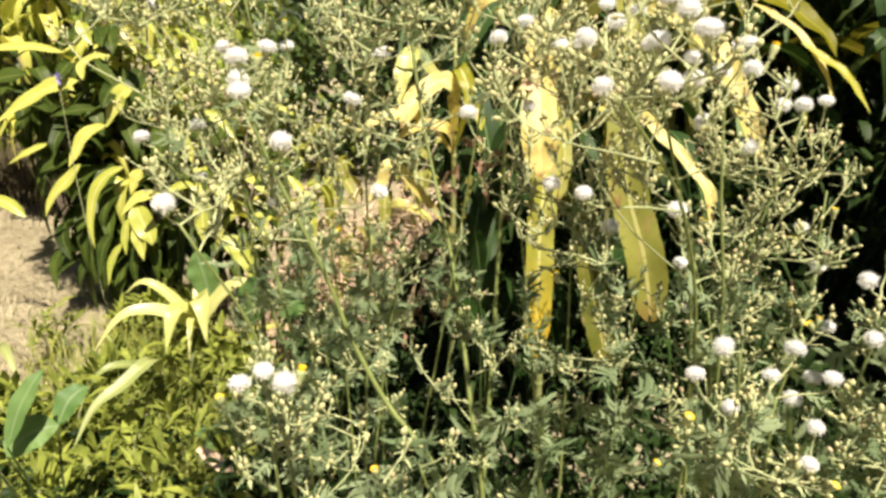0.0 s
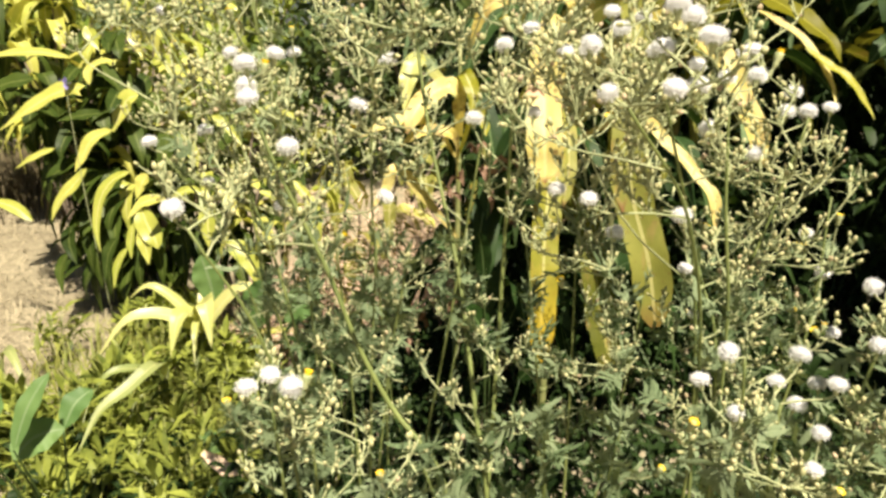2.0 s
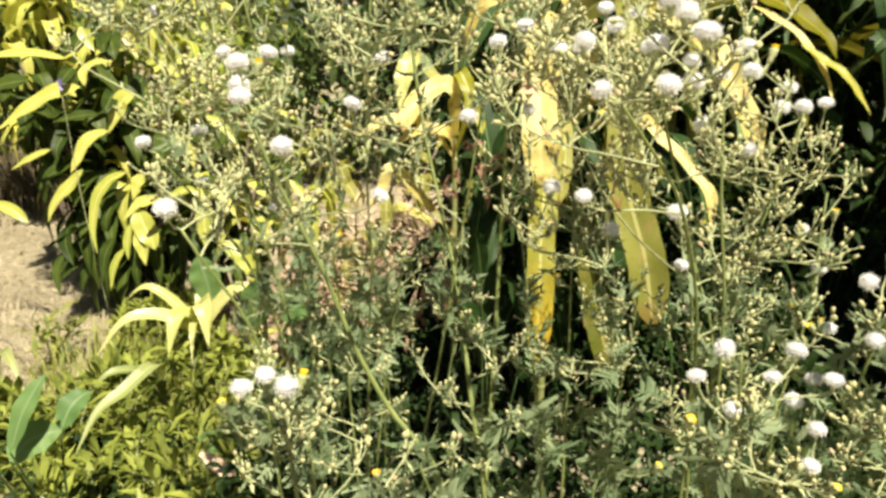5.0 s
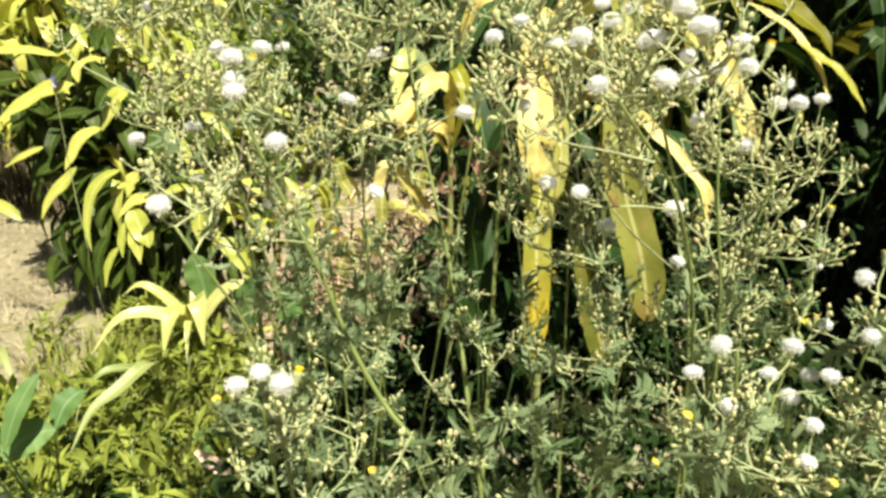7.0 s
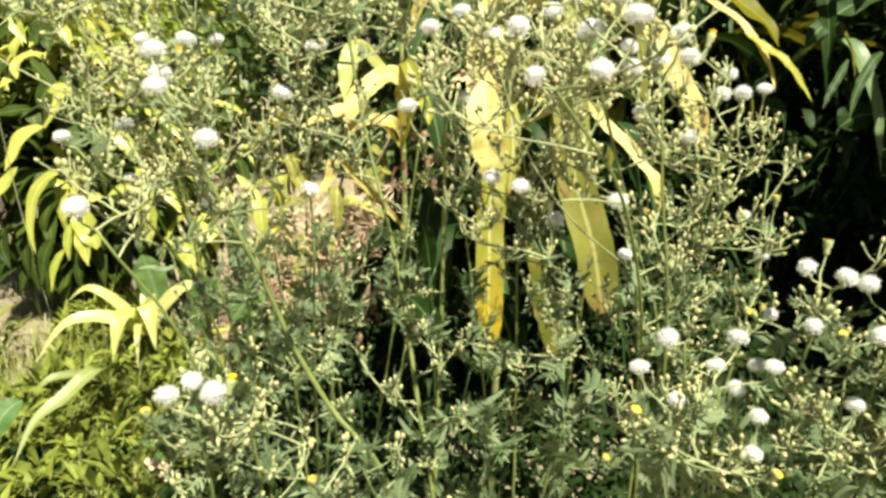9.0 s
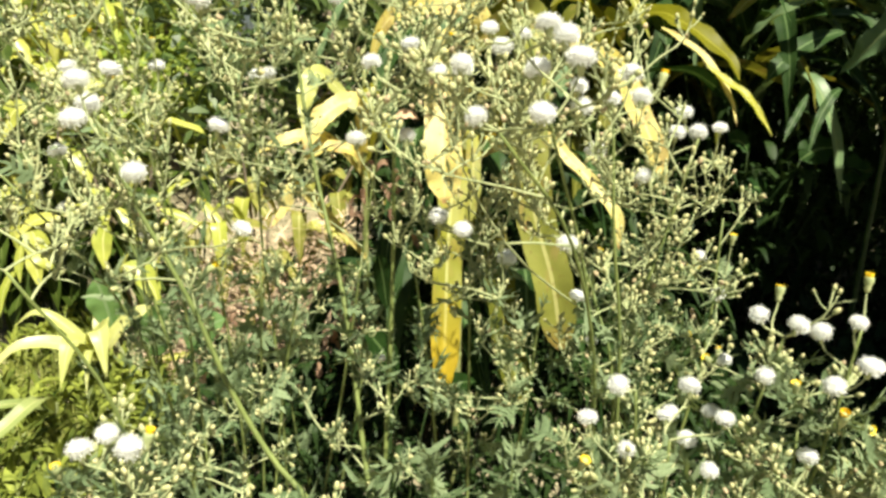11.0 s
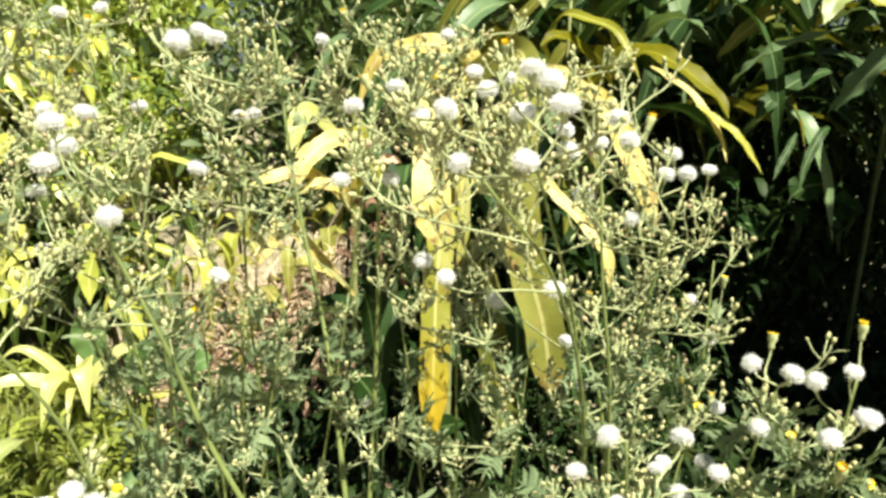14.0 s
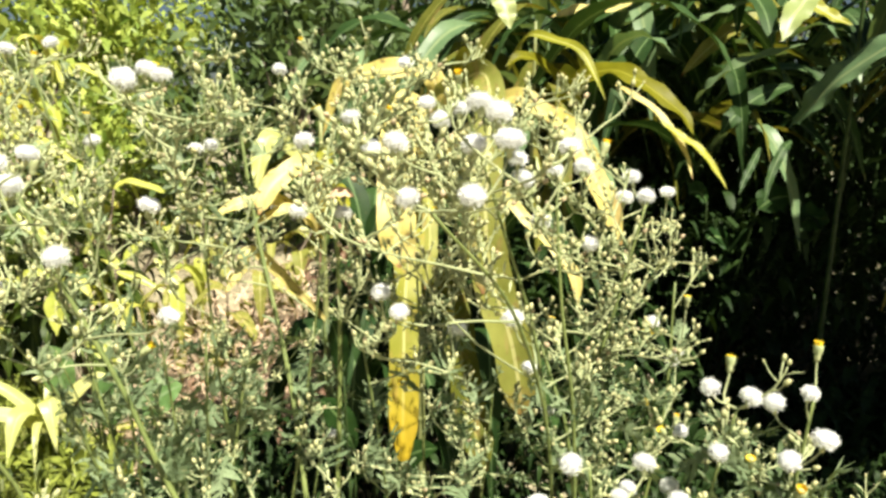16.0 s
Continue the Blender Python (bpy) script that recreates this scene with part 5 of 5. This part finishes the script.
def broad_plant(name, base, leaves, material, label, category, lobed=False):
    """A plant of a few wide leaves on stalks. leaves: tip, middle and width."""
    root = thing(name, base, label, category)
    b = Vector(base)
    for mid, tip, width in leaves:
        mid, tip = Vector(mid), Vector(tip)
        part("leaf_stalk", Shape().tube(curve([b, b.lerp(mid, 0.6) + Vector((0, 0, 0.05)), mid], 6), 0.004, 0.002, 5), SHADED_STALK, root)
        shape = (lambda v: max(0.05, oval(v) * (0.72 + 0.28 * abs(math.sin(v * 9.4))))) if lobed else oval
        ridge = [mid, mid.lerp(tip, 0.35) + Vector((0, 0, 0.02)), mid.lerp(tip, 0.7) + Vector((0, 0, 0.015)), tip]
        part("leaf", Shape().ribbon(curve(ridge, 16), width, shape, 6, fold=0.15, wave=0.12, waves=3, face=(0, -0.7, 0.6)), material, root)
    return root


broad_plant("broad_leaved_plant", (-0.86, 1.3, 0), [((-0.856, 1.166, 0.509), (-0.803, 1.24, 0.646), 0.045), ((-0.888, 1.204, 0.462), (-0.809, 1.267, 0.496), 0.08), ((-0.84, 1.311, 0.469), (-0.80, 1.381, 0.528), 0.06), ((-0.924, 1.166, 0.509), (-0.934, 1.248, 0.603), 0.08)], BROAD_LEAF, "blue-green plant with wide oval leaves", "plant")
broad_plant("broad_leaved_plant", (-0.75, 1.95, 0), [((-0.692, 1.664, 0.12), (-0.654, 1.776, 0.17), 0.085), ((-0.68, 1.95, 0.1), (-0.56, 2.0, 0.12), 0.09)], BROAD_LEAF, "small plant with round green leaves on the ground", "plant")
broad_plant("broad_leaved_plant", (-0.62, 2.3, 0), [((-0.68, 2.25, 0.3), (-0.6, 2.22, 0.5), 0.13), ((-0.9, 2.5, 0.3), (-0.94, 2.5, 0.5), 0.12), ((-0.55, 2.2, 0.35), (-0.42, 2.2, 0.45), 0.12)], BROAD_LEAF, "dark blue-green plant with wide leaves behind the weeds", "plant")
broad_plant("broad_leaved_plant", (0.12, 1.45, 0), [((0.1, 1.42, 0.78), (0.08, 1.36, 0.92), 0.04), ((0.12, 1.44, 0.6), (0.05, 1.4, 0.74), 0.06), ((0.2, 1.5, 0.5), (0.3, 1.42, 0.6), 0.06)], SHADED_WIDE_LEAF, "wide-leaved plant, its green darkened for the shade it stands in", "plant")
broad_plant("vine", (1.6, 2.62, 0), [((1.72, 2.5, 0.95), (1.84, 2.46, 1.0), 0.14), ((1.9, 2.52, 0.88), (2.02, 2.48, 0.9), 0.14), ((1.62, 2.52, 0.8), (1.5, 2.48, 0.84), 0.12), ((1.5, 2.5, 0.98), (1.4, 2.46, 1.02), 0.11)], SHADED_WIDE_LEAF, "climbing vine with soft lobed leaves, their green darkened for shade", "vine", True)


# ---- dark leaf fill for the shade between the maize ----
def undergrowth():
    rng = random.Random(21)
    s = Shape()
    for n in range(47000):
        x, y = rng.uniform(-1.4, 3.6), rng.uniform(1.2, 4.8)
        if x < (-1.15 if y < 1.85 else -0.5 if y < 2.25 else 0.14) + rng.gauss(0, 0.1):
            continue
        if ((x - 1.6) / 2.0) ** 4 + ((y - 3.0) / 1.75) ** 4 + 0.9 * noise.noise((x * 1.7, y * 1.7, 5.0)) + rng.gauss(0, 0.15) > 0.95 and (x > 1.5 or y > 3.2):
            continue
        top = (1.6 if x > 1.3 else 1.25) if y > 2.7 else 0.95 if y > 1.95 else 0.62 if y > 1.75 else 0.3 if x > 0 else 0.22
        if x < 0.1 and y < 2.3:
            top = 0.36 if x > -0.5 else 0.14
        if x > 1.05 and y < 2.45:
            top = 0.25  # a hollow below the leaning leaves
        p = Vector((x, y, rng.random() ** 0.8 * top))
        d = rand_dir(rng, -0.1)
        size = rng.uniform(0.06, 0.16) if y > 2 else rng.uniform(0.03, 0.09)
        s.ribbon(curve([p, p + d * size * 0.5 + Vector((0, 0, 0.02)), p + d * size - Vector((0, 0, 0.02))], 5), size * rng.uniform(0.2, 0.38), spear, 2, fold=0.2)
    tagged(new("undergrowth", s.mesh("undergrowth", SHADE_LEAF)), "leafy fill in near-black green, standing in for shade between maize stalks", "undergrowth", kind="stuff")


undergrowth()


# ---- dead leaves ----
def dead_leaves():
    rng = random.Random(77)
    for n, (x, y, z) in enumerate([(-0.3, 2.05, 0.46), (-0.2, 2.1, 0.42), (-0.4, 2.2, 0.44), (-0.1, 2.0, 0.35), (0.05, 1.6, 0.98), (0.1, 1.62, 1.0), (0.02, 1.6, 0.94), (0.13, 1.5, 1.02), (0.08, 1.52, 1.06), (0.11, 1.48, 0.96), (0.16, 1.5, 0.9), (0.15, 1.5, 1.04), (0.04, 1.5, 0.7), (0.1, 1.46, 0.64)]):
        s = Shape()
        p = Vector((x, y, z))
        for _ in range(3):
            d = rand_dir(rng)
            s.ribbon(curve([p, p + d * 0.018 + Vector((0, 0, 0.009)), p + d * 0.034 - Vector((0, 0, 0.007))], 8), 0.015, oval, 3, fold=0.5, wave=0.3, twist=1.5)
        tagged(new("dead_leaf", s.mesh("dead_leaf", DEAD_LEAF)), "curled reddish brown dead leaf caught in the stems", "dead leaf", "dead leaves")


dead_leaves()
tagged(new("dead_leaf", Shape().ribbon(curve([(0.094, 0.797, 1.241), (0.101, 0.791, 1.246), (0.114, 0.79, 1.246), (0.122, 0.794, 1.241)], 10), 0.016, oval, 4, fold=0.15, wave=0.2, face=(0.2, -0.55, 0.8)).mesh("dead_leaf", PEACH_LEAF)), "curled pale peach dead leaf caught in the buds", "dead leaf", "dead leaves")


def dry_blade(path, width, material, label):
    tagged(new("dry_leaf", Shape().ribbon(curve(path, 16), width, lance, 4, fold=0.6, wave=0.2, face=(0, -0.6, 0.8)).mesh("dry_leaf", material)), label, "dry leaf", "dry leaves")


dry_blade([(-0.634, 1.555, 0.245), (-0.575, 1.528, 0.22), (-0.522, 1.494, 0.2), (-0.451, 1.434, 0.159)], 0.035, STRAW, "pale curled dry maize leaf on low weeds")
dry_blade([(-0.566, 1.438, 0.174), (-0.537, 1.449, 0.206), (-0.494, 1.448, 0.203), (-0.458, 1.434, 0.159)], 0.055, SHRUB_LEAF, "fallen yellow leaf among low weeds")


# ---- trees and hedge behind ----
def tree(base, tall, spread, leaves, size, seed, label, material, bottom=0.3, name="tree"):
    rng = random.Random(seed)
    root = thing(name, base, label, name)
    b = Vector(base)
    trunk = Shape().tube(curve([b - Vector((0, 0, 0.1)), b + Vector((rng.gauss(0, 0.1), 0, tall * 0.3)), b + Vector((rng.gauss(0, 0.2), 0, tall * 0.75))], 10), 0.03 * tall, 0.01 * tall, 8)
    part("trunk", trunk, BARK, root)
    crown, centres = Shape(), []
    for n in range(14):
        d = rand_dir(rng, 0.2)
        c = b + Vector((d.x * spread * 0.75, d.y * spread * 0.75, tall * (bottom + (1 - bottom) * rng.uniform(0.1, 0.95))))
        centres.append((c, rng.uniform(0.25, 0.5) * spread))
        limb = Shape().tube(curve([b + Vector((0, 0, tall * 0.25)), b.lerp(c, 0.5) + Vector((0, 0, tall * 0.1)), c], 6), 0.009 * tall, 0.002 * tall, 5)
        part("limb", limb, BARK, root)
    for n in range(leaves):
        c, r = rng.choice(centres)
        p = c + rand_dir(rng) * r * rng.random() ** 0.45
        d = rand_dir(rng, -0.3)
        s = size * rng.uniform(0.6, 1.4)
        crown.ribbon([p, p + d * s * 0.5 + Vector((0, 0, s * 0.12)), p + d * s], s * 0.4, lambda v: 0.25 + 0.75 * math.sin(math.pi * v), 1, side=rand_dir(rng), fold=0)
    part("crown", crown, material, root)
    return root


FAR = "leafy tree beyond the field with gaps of sky"
# the four dark ones below y 5 are bushes added to fill shaded gaps
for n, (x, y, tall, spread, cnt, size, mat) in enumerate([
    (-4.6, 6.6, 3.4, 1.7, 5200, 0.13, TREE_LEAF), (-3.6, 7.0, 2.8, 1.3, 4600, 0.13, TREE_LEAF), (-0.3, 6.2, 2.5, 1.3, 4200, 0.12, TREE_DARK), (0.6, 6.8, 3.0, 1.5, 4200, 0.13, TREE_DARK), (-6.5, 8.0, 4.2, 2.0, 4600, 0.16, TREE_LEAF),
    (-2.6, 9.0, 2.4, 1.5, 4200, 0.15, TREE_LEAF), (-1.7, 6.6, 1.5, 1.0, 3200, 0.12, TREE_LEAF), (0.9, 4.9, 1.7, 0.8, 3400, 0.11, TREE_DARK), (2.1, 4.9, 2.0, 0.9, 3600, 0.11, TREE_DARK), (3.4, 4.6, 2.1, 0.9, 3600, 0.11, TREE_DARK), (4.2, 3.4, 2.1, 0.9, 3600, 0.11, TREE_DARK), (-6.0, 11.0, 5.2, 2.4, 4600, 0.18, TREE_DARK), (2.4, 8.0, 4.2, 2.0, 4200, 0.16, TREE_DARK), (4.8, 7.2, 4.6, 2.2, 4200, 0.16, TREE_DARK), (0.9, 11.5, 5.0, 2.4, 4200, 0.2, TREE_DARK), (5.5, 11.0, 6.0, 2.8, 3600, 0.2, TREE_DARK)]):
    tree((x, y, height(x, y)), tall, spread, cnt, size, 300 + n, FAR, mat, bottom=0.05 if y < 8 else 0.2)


# ---- one violet bloom ----
def violet():
    root = thing("violet_flower", (-1.55, 2.95, 0), "small violet wild flower on a thin stem", "flower")
    part("stem", Shape().tube(curve([Vector((-1.55, 2.95, 0)), Vector((-1.57, 2.9, 0.6)), Vector((-1.56, 2.85, 1.13))], 8), 0.003, 0.0015, 5), WEED_STEM, root)
    for n in range(5):
        a = n * 1.257
        c = Vector((-1.56, 2.85, 1.13))
        o = Vector((math.cos(a), -0.3, math.sin(a)))
        part("petal", Shape().ribbon([c, c + o * 0.014, c + o * 0.026], 0.02, lambda v: 0.3 + 0.7 * math.sin(math.pi * v), 2, fold=0.1), VIOLET, root)


violet()
